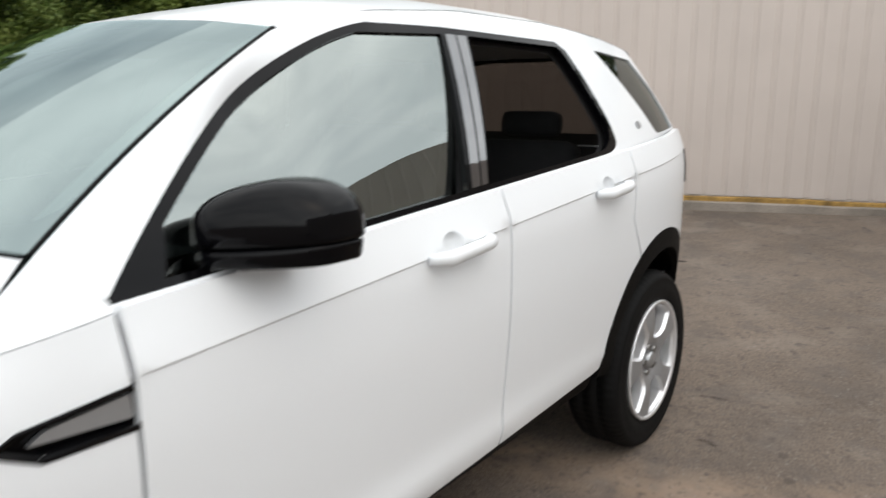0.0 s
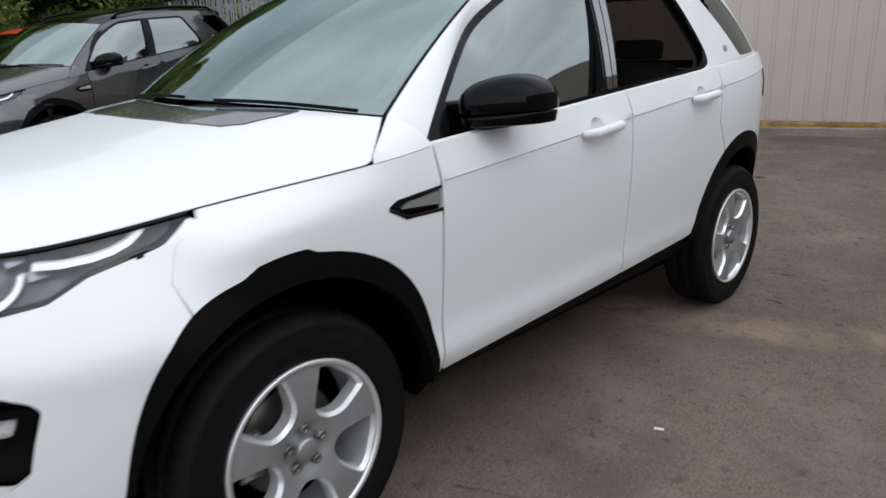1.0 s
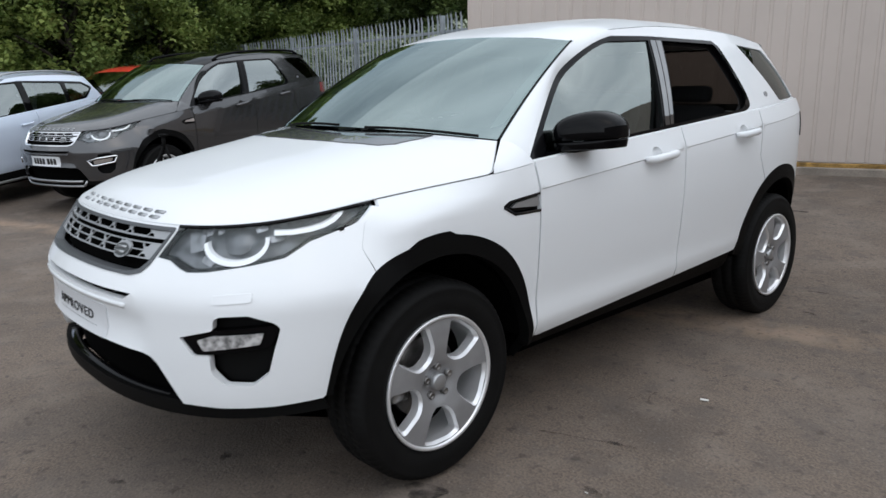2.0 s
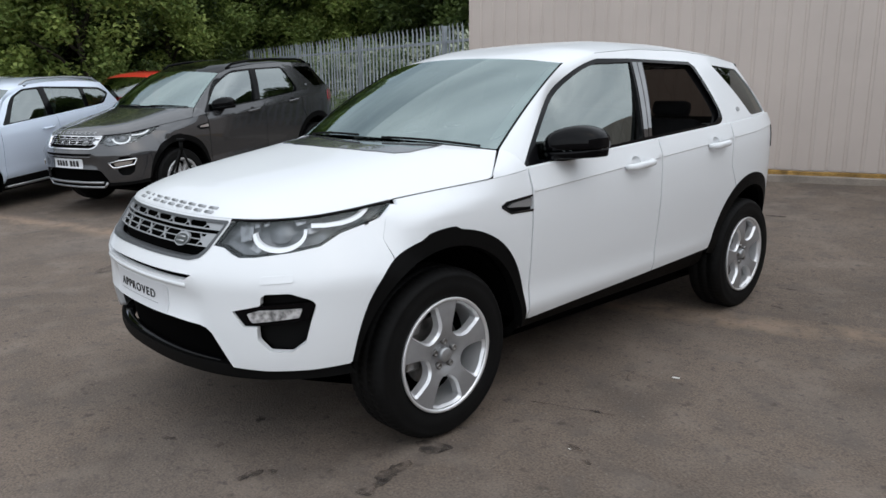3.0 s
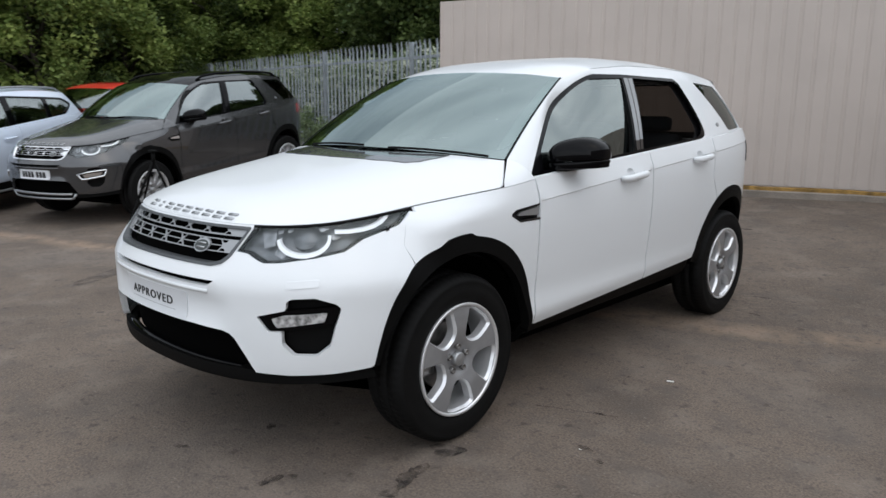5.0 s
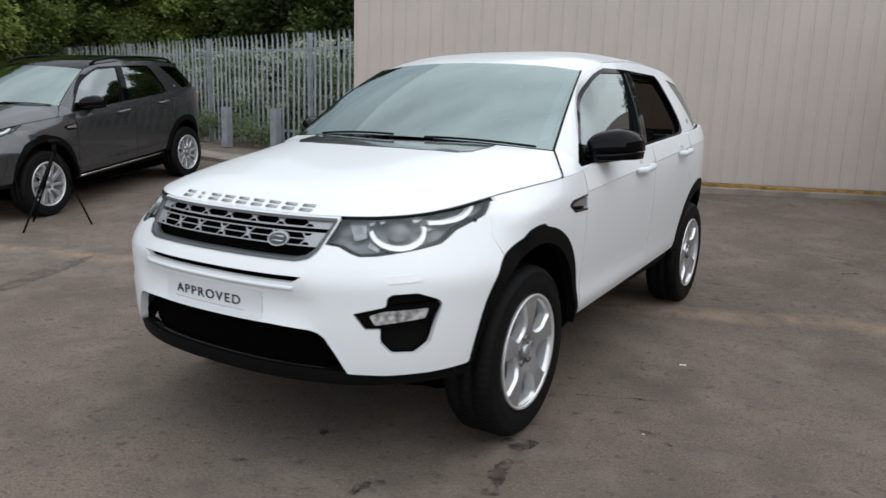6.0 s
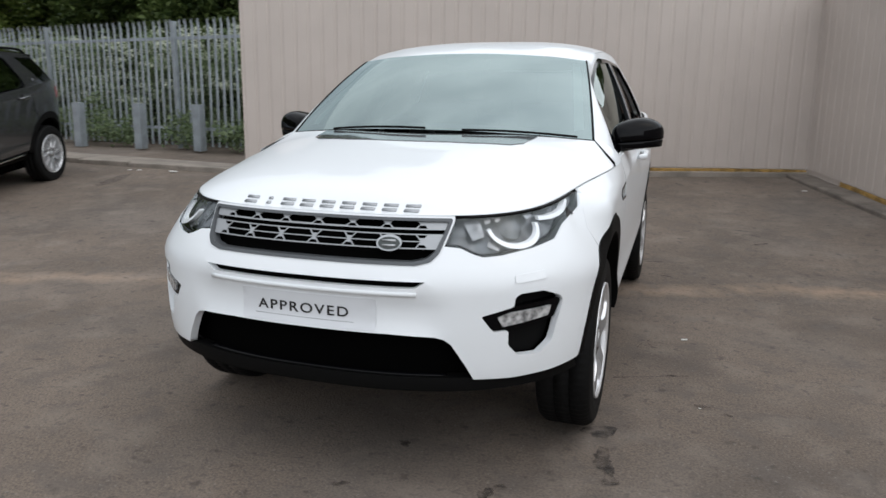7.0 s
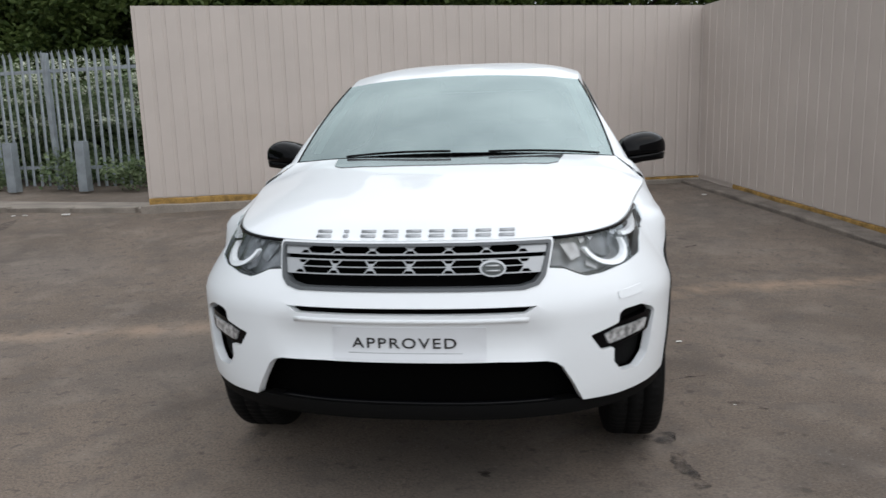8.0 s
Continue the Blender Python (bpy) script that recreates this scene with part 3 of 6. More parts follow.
    out = mirror(right_low) + right_low + front_arch[::-1] + [(U(-0.30), 0.90), (U(-0.268), 0.973), (U(-0.19), 1.018)]
    out += [(u, hood_edge(u) - 0.004) for u in np.linspace(U(-0.19), -U(-0.19), 44)][1:-1]
    out += mirror(front_arch[::-1] + [(U(-0.30), 0.90), (U(-0.268), 0.973), (U(-0.19), 1.018)])
    bm = bmesh.new()
    sheet(bm, out, [lamp, mirror(lamp), grille, slot, fog, mirror(fog)], nose, 0.035, 0.03)
    bumper = part("front_bumper", bm, paint, root)
    bm = bmesh.new()
    sheet(bm, rounded([(ux(0.70), 0.797), (ux(0.79), 0.806), (ux(0.79), 0.780), (ux(0.70), 0.771)], 0.006), [], lambda a, b, o: body(a, b, o + 0.003), 0.03, 0.003)
    part("washer_cover", bm, paint, bumper)
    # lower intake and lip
    # black sheet for the shade inside the intake
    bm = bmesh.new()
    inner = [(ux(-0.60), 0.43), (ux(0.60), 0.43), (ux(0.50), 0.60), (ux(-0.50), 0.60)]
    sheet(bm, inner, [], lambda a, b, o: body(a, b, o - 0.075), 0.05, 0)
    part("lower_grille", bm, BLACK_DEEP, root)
    lip_in = smooth_table((0.30, 0.34, 0.37, 0.40, 0.43, 0.46), (0.12, 0.05, 0.022, 0.012, 0.014, 0.024), 0.01)
    bm = bmesh.new()
    lip = [(ux(x), 0.388 + 0.012 * (abs(x) / 0.84) ** 6) for x in np.linspace(-0.80, 0.80, 40)] + [(U(-0.455), 0.405), (U(-0.478), 0.446), (ux(0.82), 0.434), (ux(0.70), 0.428), (ux(0.583), 0.432)]
    lip += [(ux(x), 0.440) for x in np.linspace(0.56, -0.56, 20)] + mirror([(U(-0.455), 0.405), (U(-0.478), 0.446), (ux(0.82), 0.434), (ux(0.70), 0.428), (ux(0.583), 0.432)])
    sheet(bm, lip, [], lambda a, b, o: body(a, b, o - 0.9 * lip_in(b) + front_in(b) * 0.55 - 0.006), 0.04, 0.05)
    part("bumper_lip", bm, BLACK_PLASTIC, root)
    bm = bmesh.new()
    strip(bm, [(ux(x), 0.434) for x in np.linspace(-0.50, 0.50, 30)], 0.014 if hero else 0.022, nose, -0.032 if hero else 0.006, 0.03)
    part("lip_edge", bm, SILVER if not hero else BLACK_GLOSS, root)
    if not hero:
        bm = bmesh.new()
        strip(bm, [(ux(x), 0.378) for x in np.linspace(-0.50, 0.50, 30)], 0.020, nose, 0.006, 0.03)
        for q in (-0.525, 0.525):
            strip(bm, [(ux(q * 0.95), 0.378), (ux(q), 0.40), (ux(q * 1.05), 0.434)], 0.020, nose, 0.006, 0.03)
        part("lip_bar", bm, SILVER, root)
    # upper grille
    deep = lambda d: (lambda a, b, o: body(a, b, o - d))
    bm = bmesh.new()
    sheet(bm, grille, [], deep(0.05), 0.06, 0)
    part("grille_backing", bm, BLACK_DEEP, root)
    bm = bmesh.new()
    hole = [(a * 0.968, 0.908 + (b - 0.908) * 0.86) for a, b in grille]
    sheet(bm, grille, [hole], deep(-0.004), 0.04, 0.03, 0.02)
    part("grille_surround", bm, SURROUND if hero else CHROME, root)
    for lo, hi, reach, twin in ((0.938, 0.975, 0.490, False), (0.879, 0.925, 0.468, True)):
        bm = bmesh.new()
        half = ux(reach)
        cut = ux(reach + 0.5 * (hi - lo))
        bar_out = [(-half, lo), (half, lo), (cut, hi), (-cut, hi)]
        holes = []
        pitch, e = 0.137, 0.003
        mid = (lo + hi) / 2
        for k in range(8):
            c = -0.480 + pitch * k
            if twin:
                cells = [[(c - 0.062, mid + 0.0012), (c + 0.062, mid + 0.0012), (c + 0.044, hi - e), (c - 0.044, hi - e)], [(c - 0.062, mid - 0.0012), (c - 0.044, lo + e), (c + 0.044, lo + e), (c + 0.062, mid - 0.0012)]]
            else:
                cells = [[(c - 0.060, lo + 0.017), (c - 0.042, lo + 0.005), (c + 0.042, lo + 0.005), (c + 0.060, lo + 0.017), (c + 0.037, hi - 0.003), (c - 0.037, hi - 0.003)]]
            d = c + pitch / 2
            for z in ([lo + e, hi - e - 0.010] if twin else [lo + 0.0035]):
                up = z < mid
                cells.append([(d - (0.019 if up else 0.010), z), (d + (0.019 if up else 0.010), z), (d + (0.010 if up else 0.019), z + 0.010), (d - (0.010 if up else 0.019), z + 0.010)])
            holes += [h for h in cells if max(abs(q[0]) for q in h) < half - 0.006]
        sheet(bm, bar_out, holes, deep(0.006), 0.05, 0.005, 0.03)
        part("grille_slat", bm, GRILLE_SILVER if hero else CHROME, root)
    bm = bmesh.new()
    oval = [(ux(0.290) + 0.047 * math.cos(k), 0.897 + 0.025 * math.sin(k)) for k in np.linspace(0, 2 * math.pi, 28, endpoint=False)]
    sheet(bm, oval, [], deep(0.0), 0.02, 0.01)
    badge = part("oval_badge", bm, SILVER, root)
    bm = bmesh.new()
    oval2 = [(ux(0.290) + 0.040 * math.cos(k), 0.897 + 0.019 * math.sin(k)) for k in np.linspace(0, 2 * math.pi, 28, endpoint=False)]
    sheet(bm, oval2, [], deep(-0.003), 0.02, 0.002)
    part("badge_field", bm, material("badge_grey", (0.035, 0.042, 0.04), 0.35), badge)
    for z, w in ((0.905, 0.05), (0.890, 0.05)):
        bm = bmesh.new()
        strip(bm, [(ux(0.290) + w * t, z) for t in (-0.5, 0, 0.5)], 0.006, nose, 0.005, 0.002)
        part("badge_bar", bm, SILVER, badge)
    # slot and its floor, near black in place of the shade inside
    bm = bmesh.new()
    sheet(bm, slot, [], deep(0.028), 0.05, 0)
    part("bumper_slot", bm, BLACK_DEEP, root)
    bm = bmesh.new()
    strip(bm, [(ux(x), 0.738) for x in np.linspace(-0.395, 0.395, 30)], 0.016, nose, 0.004, 0.012)
    part("slot_ledge", bm, paint, bumper)
    # number board
    bm = bmesh.new()
    board = rounded([(-0.26, 0.606), (0.26, 0.606), (0.26, 0.717), (-0.26, 0.717)], 0.01)
    sheet(bm, board, [], lambda a, b, o: body(a, b, o + 0.005), 0.05, 0.006)
    plate = part("number_board", bm, PLATE_WHITE, root, "white plastic show plate" if hero else "white number plate")
    on_plate = lambda a, b, o: body(a - 0.014, b + 0.646, 0.0055 + o)
    if hero:
        letters("plate_letter", "APPROVED", 0.049, 1.22, on_plate, INK, plate, 0.002, 1.26, 0.0004)
        for z in (0.628, 0.695):
            bm = bmesh.new()
            strip(bm, [(x, z) for x in np.linspace(-0.205, 0.18, 12)], 0.0022, nose, 0.0065, 0.002)
            part("plate_rule", bm, TITAN, plate)
    else:
        for k in range(7):
            bm = bmesh.new()
            x0 = -0.205 + k * 0.055 + (0.03 if k > 3 else 0)
            strip(bm, [(x0, 0.661), (x0 + 0.02, 0.661), (x0 + 0.04, 0.661)], 0.071, nose, 0.0075, 0.003)
            part("plate_bar", bm, INK, plate)
    # bonnet
    bm = bmesh.new()
    us = list(np.linspace(-U(0.275) - 0.2, U(0.275) + 0.2, 130))
    qs = [1.0, 0.992, 0.98, 0.96, 0.93, 0.89, 0.84, 0.77, 0.68, 0.56, 0.42, 0.26, 0.1]
    grid = [[bm.verts.new(bonnet(u, q)) for q in qs] for u in us]
    under = [bm.verts.new(bonnet(u, 0.975) - Vector((0, 0, 0.016))) for u in us]
    for i in range(len(us) - 1):
        for k in range(len(qs) - 1):
            bm.faces.new((grid[i][k], grid[i + 1][k], grid[i + 1][k + 1], grid[i][k + 1]))
        bm.faces.new((under[i], under[i + 1], grid[i + 1][0], grid[i][0]))
    # close the spine between the two sides
    n = len(us)
    for i in range(n // 2 - 1):
        bm.faces.new((grid[i][-1], grid[i + 1][-1], grid[n - 2 - i][-1], grid[n - 1 - i][-1]))
    bmesh.ops.recalc_face_normals(bm, faces=bm.faces)
    hood = part("bonnet", bm, paint, root)
    # raised marks along the bonnet's lip, found by dropping onto the mesh
    hm = bmesh.new()
    hm.from_mesh(hood.data)
    tree = BVHTree.FromBMesh(hm)

    def on_lip(a, b, o):
        y0 = body(ux(a * 1.0), 0.99).y
        hit, nrm, *_ = tree.ray_cast(Vector((a, -1.6, 0.993 + b * 0.70)), Vector((0, 1, 0)))
        if hit is None:
            hit, nrm = Vector((a, y0, 1.0 + b)), Vector((0, -0.7, 0.7))
        nrm = nrm if nrm.y < 0 else -nrm
        return hit + nrm * (o + 0.0005)
    for k in range(9):
        x0, w = -0.345 + 0.0800 * k, 0.016 if k == 1 else 0.052
        bm = bmesh.new()
        for b in (-0.001, 0.019):
            strip(bm, [(x0 + (0.052 - w) / 2 + w * t, b) for t in (0, 0.5, 1)], 0.0095, on_lip, 0.004, 0.004)
        part("bonnet_mark", bm, TITAN if hero else SILVER, hood)
    if hero:
        # dark cover let into the rear of the bonnet
        def on_top(a, b, o):
            hit, *_ = tree.ray_cast(Vector((a, b, 1.6)), Vector((0, 0, -1)))
            return Vector((a, b, (hit.z if hit else hood_mid(b)) + 0.004 + o))
        back = lambda x: 0.206 + 0.205 * abs(x) / 0.792 - 0.12 * abs(x) / 0.792 * (1 - abs(x) / 0.792)
        front = [(-0.545, back(0.545)), (-0.515, 0.150), (-0.47, 0.100), (-0.30, 0.066), (0.0, 0.055), (0.30, 0.066), (0.47, 0.100), (0.515, 0.150), (0.545, back(0.545))]
        bm = bmesh.new()
        sheet(bm, front + [(x, back(x)) for x in np.linspace(0.50, -0.50, 15)], [], on_top, 0.035, 0.005)
        part("bonnet_cover", bm, COVER, hood, "dark grey airbag cover at the foot of the windscreen")
    hm.free()

    for s in (1, -1):
        fl, gh = flank(s), greenhouse(s)
        sg = lambda poly: [(s * a, b) for a, b in (poly if s > 0 else poly[::-1])]
        # headlamp: housing, guides, lens cover
        lampob = new("headlamp")
        lampob.parent = root
        bm = bmesh.new()
        sheet(bm, sg(lamp), [], lambda a, b, o: body(a, b, o - 0.045 + 0.012 * math.sin(38 * a) * math.sin(30 * b)), 0.025, 0)
        part("housing", bm, LAMP_INNER, lampob)
        bm = bmesh.new()
        c_u, c_z = (ux(0.640) + U(-0.605)) / 2, 0.946
        arc = [(s * (c_u + 0.118 * math.cos(radians(k))), c_z + 0.064 * math.sin(radians(k))) for k in range(188, 372, 8)]
        strip(bm, arc, 0.015, nose, -0.006, 0.02)
        part("light_ring", bm, LAMP_WHITE, lampob, smooth=False)
        bm = bmesh.new()
        strip(bm, [(s * U(y), z) for y, z in ((-0.590, 0.963), (-0.53, 0.962), (-0.46, 0.967), (-0.41, 0.975), (-0.365, 0.989), (-0.335, 1.006), (-0.318, 1.020))], 0.013, nose, -0.006, 0.02)
        part("light_blade", bm, LAMP_WHITE, lampob, smooth=False)
        facets = (((-0.215, 0.010), (-0.145, 0.030), (-0.135, -0.035), (-0.185, -0.045)), 0.030), (((-0.135, 0.036), (-0.098, 0.040), (-0.104, 0.012), (-0.126, 0.006)), 0.014), (((-0.088, 0.030), (-0.050, 0.036), (-0.056, 0.020), (-0.076, 0.012)), 0.012), (((0.055, 0.044), (0.112, 0.052), (0.120, 0.026), (0.078, 0.016)), 0.014), (((0.135, 0.050), (0.205, 0.062), (0.200, 0.034), (0.140, 0.030)), 0.020), (((0.215, 0.060), (0.265, 0.070), (0.262, 0.052), (0.215, 0.044)), 0.020), (((0.125, 0.004), (0.20, 0.012), (0.19, -0.004), (0.13, -0.014)), 0.026), (((-0.12, -0.046), (-0.07, -0.066), (-0.09, -0.078), (-0.13, -0.064)), 0.026)
        for poly, o in facets:
            bm = bmesh.new()
            sheet(bm, sg([(c_u + a, c_z + b) for a, b in poly]), [], deep(o), 0.03, 0.006)
            part("reflector_facet", bm, LAMP_FACET, lampob, smooth=False)
        bm = bmesh.new()
        dome = [(c_u + 0.070 * math.cos(k), c_z + 0.046 * math.sin(k)) for k in np.linspace(0, 2 * math.pi, 28, endpoint=False)]
        sheet(bm, sg(dome), [], lambda a, b, o: body(a, b, o - 0.028 - 4.0 * ((abs(a) - c_u) ** 2 + (b - c_z) ** 2)), 0.02, 0.01)
        part("projector", bm, LAMP_INNER, lampob)
        bm = bmesh.new()
        strip(bm, [(s * a, b) for a, b in lamp_lo], 0.010, nose, -0.004, 0.03)
        part("lamp_bezel", bm, BLACK_GLOSS, lampob)
        # black strip added for the dark gap between bonnet and lamp
        bm = bmesh.new()
        strip(bm, [(s * a, b + 0.003) for a, b in lamp_hi], 0.009, nose, 0.001, 0.03)
        part("lamp_gap", bm, BLACK_GLOSS, lampob)
        bm = bmesh.new()
        sheet(bm, sg(lamp), [], deep(0.001), 0.035, 0.004)
        cover = part("lens_cover", bm, GLASS_LAMP, lampob)
        cover.visible_shadow = False
        # fog lamp recess
        bm = bmesh.new()
        sheet(bm, sg(fog), [], deep(0.045), 0.04, 0)
        rec = part("fog_recess", bm, BLACK_PLASTIC, root)
        bm = bmesh.new()
        blade = rounded([(ux(0.602), 0.662), (ux(0.640), 0.607), (ux(0.685), 0.609), (ux(0.818), 0.634), (ux(0.836), 0.690), (ux(0.828), 0.702), (ux(0.70), 0.688)], 0.006)
        sheet(bm, sg(blade), [], deep(0.010), 0.03, 0.03)
        part("fog_blade", bm, BLACK_GLOSS, rec)
        bm = bmesh.new()
        fl_lamp = rounded([(ux(0.650), 0.655), (ux(0.666), 0.621), (ux(0.800), 0.645), (ux(0.808), 0.680), (ux(0.69), 0.670)], 0.006)
        sheet(bm, sg(fl_lamp), [], deep(0.004), 0.03, 0.008)
        part("fog_lamp", bm, material("fog_reflector", (0.78, 0.79, 0.80), 0.2, 0.5, vary=0.75, scale=45) if hero else CHROME, rec)
        if not hero:
            bm = bmesh.new()
            strip(bm, sg(blade) + sg(blade)[:1], 0.016, nose, 0.010, 0.02)
            part("fog_surround", bm, CHROME, rec)
        # wing
        wing = ring(0, arch_out, 5, 120.6, 26)
        out = wing + [(-0.2988, 0.90), (-0.2668, 0.973), (-0.1890, 1.0190)] + [(y, hood_line(y) - 0.004) for y in np.linspace(-0.18, 0.50, 16)] + [(0.503, 0.70), (0.500, 0.42)]
        vent = rounded([(0.297, 0.966), (0.33, 0.983), (0.502, 0.998), (0.506, 0.927), (0.36, 0.930)], [0.006, 0.012, 0.002, 0.002, 0.02])
        bm = bmesh.new()
        sheet(bm, out, [vent[:]], fl, 0.035, 0.02)
        part("wing", bm, paint, root)
        bm = bmesh.new()
        sheet(bm, vent, [], lambda a, b, o: fl(a, b, o - 0.018), 0.03, 0)
        v_ob = part("side_vent", bm, BLACK_GLOSS, root)
        bm = bmesh.new()
        sheet(bm, rounded([(0.345, 0.957), (0.37, 0.972), (0.500, 0.985), (0.502, 0.946)], 0.006), [], lambda a, b, o: fl(a, b, o - 0.004), 0.03, 0.012)
        part("vent_insert", bm, SILVER if hero else CHROME, v_ob)
        bm = bmesh.new()
        strip(bm, [(0.300, 0.966), (0.33, 0.981), (0.505, 0.996)], 0.008, fl, 0.002)
        strip(bm, [(0.300, 0.964), (0.36, 0.932), (0.508, 0.930)], 0.010, fl, 0.002)
        part("vent_frame", bm, BLACK_GLOSS, v_ob)
        bm = bmesh.new()
        strip(bm, [(y, hood_line(y) - 0.0005) for y in np.linspace(-0.19, 0.43, 30)], 0.005, fl, -0.006, 0.004)
        part("bonnet_seal", bm, BLACK_DEEP, root)
        # arch trims
        for hy, ro, a0, a1 in ((0.0, arch_out, 3, 169), (2.741, r_out, 10, 170)):
            bm = bmesh.new()
            outer = ring(hy, ro, a0, a1, 60)
            inner = ring(hy, lambda a: 0.455 + 0.018 * math.sin(radians(max(0, min(180, a)))), a0, a1, 60)
            sheet(bm, outer + inner[::-1], [], lambda a, b, o: fl(a, b, o + 0.004), 0.05, 0.05)
            part("arch_trim", bm, BLACK_PLASTIC, root)
        # doors
        sill = lambda y: 0.412 + 0.044 * (y - 0.5)
        grips = ((1.235, 1.480, 1.062, 1.080), (2.105, 2.320, 1.121, 1.136))
        cups = []
        for ya, yb, za, zb in grips:
            yc, zc = ya + (yb - ya) * 0.42, za + (zb - za) * 0.42 + 0.012
            cups.append((yc, zc, [(yc + 0.042 * math.cos(k), zc + 0.032 * math.sin(k)) for k in np.linspace(0, 2 * math.pi, 24, endpoint=False)]))
        door_f = [(0.510, sill(0.51)), (1.572, sill(1.57)), (1.584, 0.80), (1.592, belt(1.59) - 0.004), (0.512, belt(0.51) - 0.004)]
        bm = bmesh.new()
        cl_ = [[(y, crease(y) + d) for y in np.arange(0.52, 3.5, 0.035)] for d in (-0.0024, 0.0024)]
        sheet(bm, rounded(door_f, [0.02, 0.008, 0, 0, 0]), [cups[0][2]], fl, 0.035, 0.02, lines=cl_)
        door = part("front_door", bm, paint, root)
        arch_pts = ring(2.741, r_out, 118, 166.5, 14)
        door_r = [(1.580, sill(1.58)), (2.165, sill(2.165))] + arch_pts[::-1] + [(2.40, 1.0), (2.425, belt(2.425) - 0.004), (1.600, belt(1.6) - 0.004), (1.592, 0.80)]
        bm = bmesh.new()
        sheet(bm, door_r, [cups[1][2]], fl, 0.035, 0.02, lines=cl_)
        door2 = part("rear_door", bm, paint, root)
        quarter = [(y, z) for y, z in ring(2.741, r_out, 0, 117, 26)] + [(2.408, 1.0), (2.433, belt(2.433) - 0.004), (3.1, belt(3.1) - 0.002), (3.40, 1.28), (3.55, 1.24), (3.62, 0.90), (3.62, 0.45), (3.30, 0.38)]
        bm = bmesh.new()
        sheet(bm, quarter, [], fl, 0.04, 0.02, lines=cl_)
        part("rear_quarter", bm, paint, root)
        bm = bmesh.new()
        sheet(bm, rounded([(3.12, 1.06), (3.45, 1.05), (3.52, 1.20), (3.16, 1.205)], 0.03), [], lambda a, b, o: fl(a, b, o + 0.006), 0.04, 0.02)
        part("tail_lamp", bm, TAIL_RED if not hero else BLACK_GLOSS, root)
        # sill
        bm = bmesh.new()
        sheet(bm, [(0.46, 0.325), (2.25, 0.36), (2.20, sill(2.2) - 0.004), (0.48, sill(0.48) - 0.004)], [], lambda a, b, o: fl(a, b, o - 0.016 - 0.4 * max(0.0, 0.40 - b)), 0.06, 0.05)
        part("sill_trim", bm, BLACK_PLASTIC, root)
        if not hero:
            bm = bmesh.new()
            strip(bm, [(y, sill(y) - 0.045) for y in np.linspace(0.55, 2.15, 20)], 0.022, fl, 0.004, 0.02)
            part("sill_strip", bm, CHROME, root)
        # handles
        for (ya, yb, za, zb), (yc, zc, cup), d in zip(grips, cups, (door, door2)):
            bm = bmesh.new()
            pts = [fl(ya + (yb - ya) * t, za + (zb - za) * t, 0.006 + 0.036 * ease(min(t, 1 - t) * 6)) for t in np.linspace(0, 1, 15)]
            tube(bm, pts, [0.010 + 0.006 * ease(min(t, 1 - t) * 8) for t in np.linspace(0, 1, 15)], 10, squash=1.15)
            part("door_handle", bm, paint, d)
            bm = bmesh.new()
            bowl = lambda a, b, o: fl(a, b, o - 0.024 * max(0.0, 1 - ((a - yc) / 0.042) ** 2 - ((b - zc) / 0.032) ** 2) ** 0.6)
            sheet(bm, cup, [], bowl, 0.012, 0.0)
            part("handle_cup", bm, paint, d)
        # window frames and glass
        frame_line = [tuple(pillar_line(t)) for t in np.linspace(0, 1, 18)]
        day = frame_line + [(1.60, 1.618), (2.235, 1.612), (2.285, 1.585)] + rounded([(2.285, 1.585), (2.40, 1.275), (2.33, belt(2.33)), (1.6, belt(1.6))], [0, 0.09, 0.05, 0])[1:] + [(0.507, belt(0.507))]
        glass_f = [(0.610, belt(0.61) + 0.014), (1.470, belt(1.47) + 0.014), (1.592, 1.598)] + [tuple(pillar_line(t) + Vector((0.020, -0.013))) for t in np.linspace(0.94, 0.22, 18)]
        glass_r = rounded([(1.566, belt(1.566) + 0.014), (2.275, belt(2.275) + 0.014), (2.365, 1.300), (2.245, 1.594), (1.712, 1.600)], [0.008, 0.03, 0.05, 0.03, 0.012])
        quarter_glass = rounded([(2.86, belt(2.86) + 0.004), (3.20, belt(3.1)), (3.09, 1.45), (2.96, 1.578), (2.535, 1.598)], [0.03, 0.01, 0.02, 0.01, 0.02])
        roof_line = [(y, edge_z(y) - 0.002) for y in np.linspace(1.32, 3.02, 22)]
        c_side = frame_line + roof_line + [(3.10, 1.45), (3.22, belt(3.2) - 0.014)] + [(y, belt(y) - 0.014) for y in np.linspace(3.1, 0.507, 20)]
        bm = bmesh.new()
        sheet(bm, c_side, [day, quarter_glass], gh, 0.04, 0.02)
        part("body_side", bm, paint, root)
        bm = bmesh.new()
        sheet(bm, day, [glass_f, glass_r], gh, 0.04, 0.02)
        part("window_surround", bm, BLACK_GLOSS, root)
        for ya, yb, yc, yd in ((1.484, 1.522, 1.648, 1.605), (1.529, 1.556, 1.698, 1.655)):
            bm = bmesh.new()
            sheet(bm, [(ya, belt(ya) + 0.016), (yb, belt(yb) + 0.016), (yc, 1.597), (yd, 1.597)], [], lambda a, b, o: gh(a, b, o + 0.004), 0.05, 0.006)
            part("pillar_cover", bm, PILLAR_GLOSS if hero else BLACK_GLOSS, root)
        bm = bmesh.new()
        sheet(bm, c_side, [glass_f, glass_r, quarter_glass], lambda a, b, o: gh(a, b, o - 0.045), 0.08, 0)
        part("inner_trim", bm, TRIM_DARK, root)
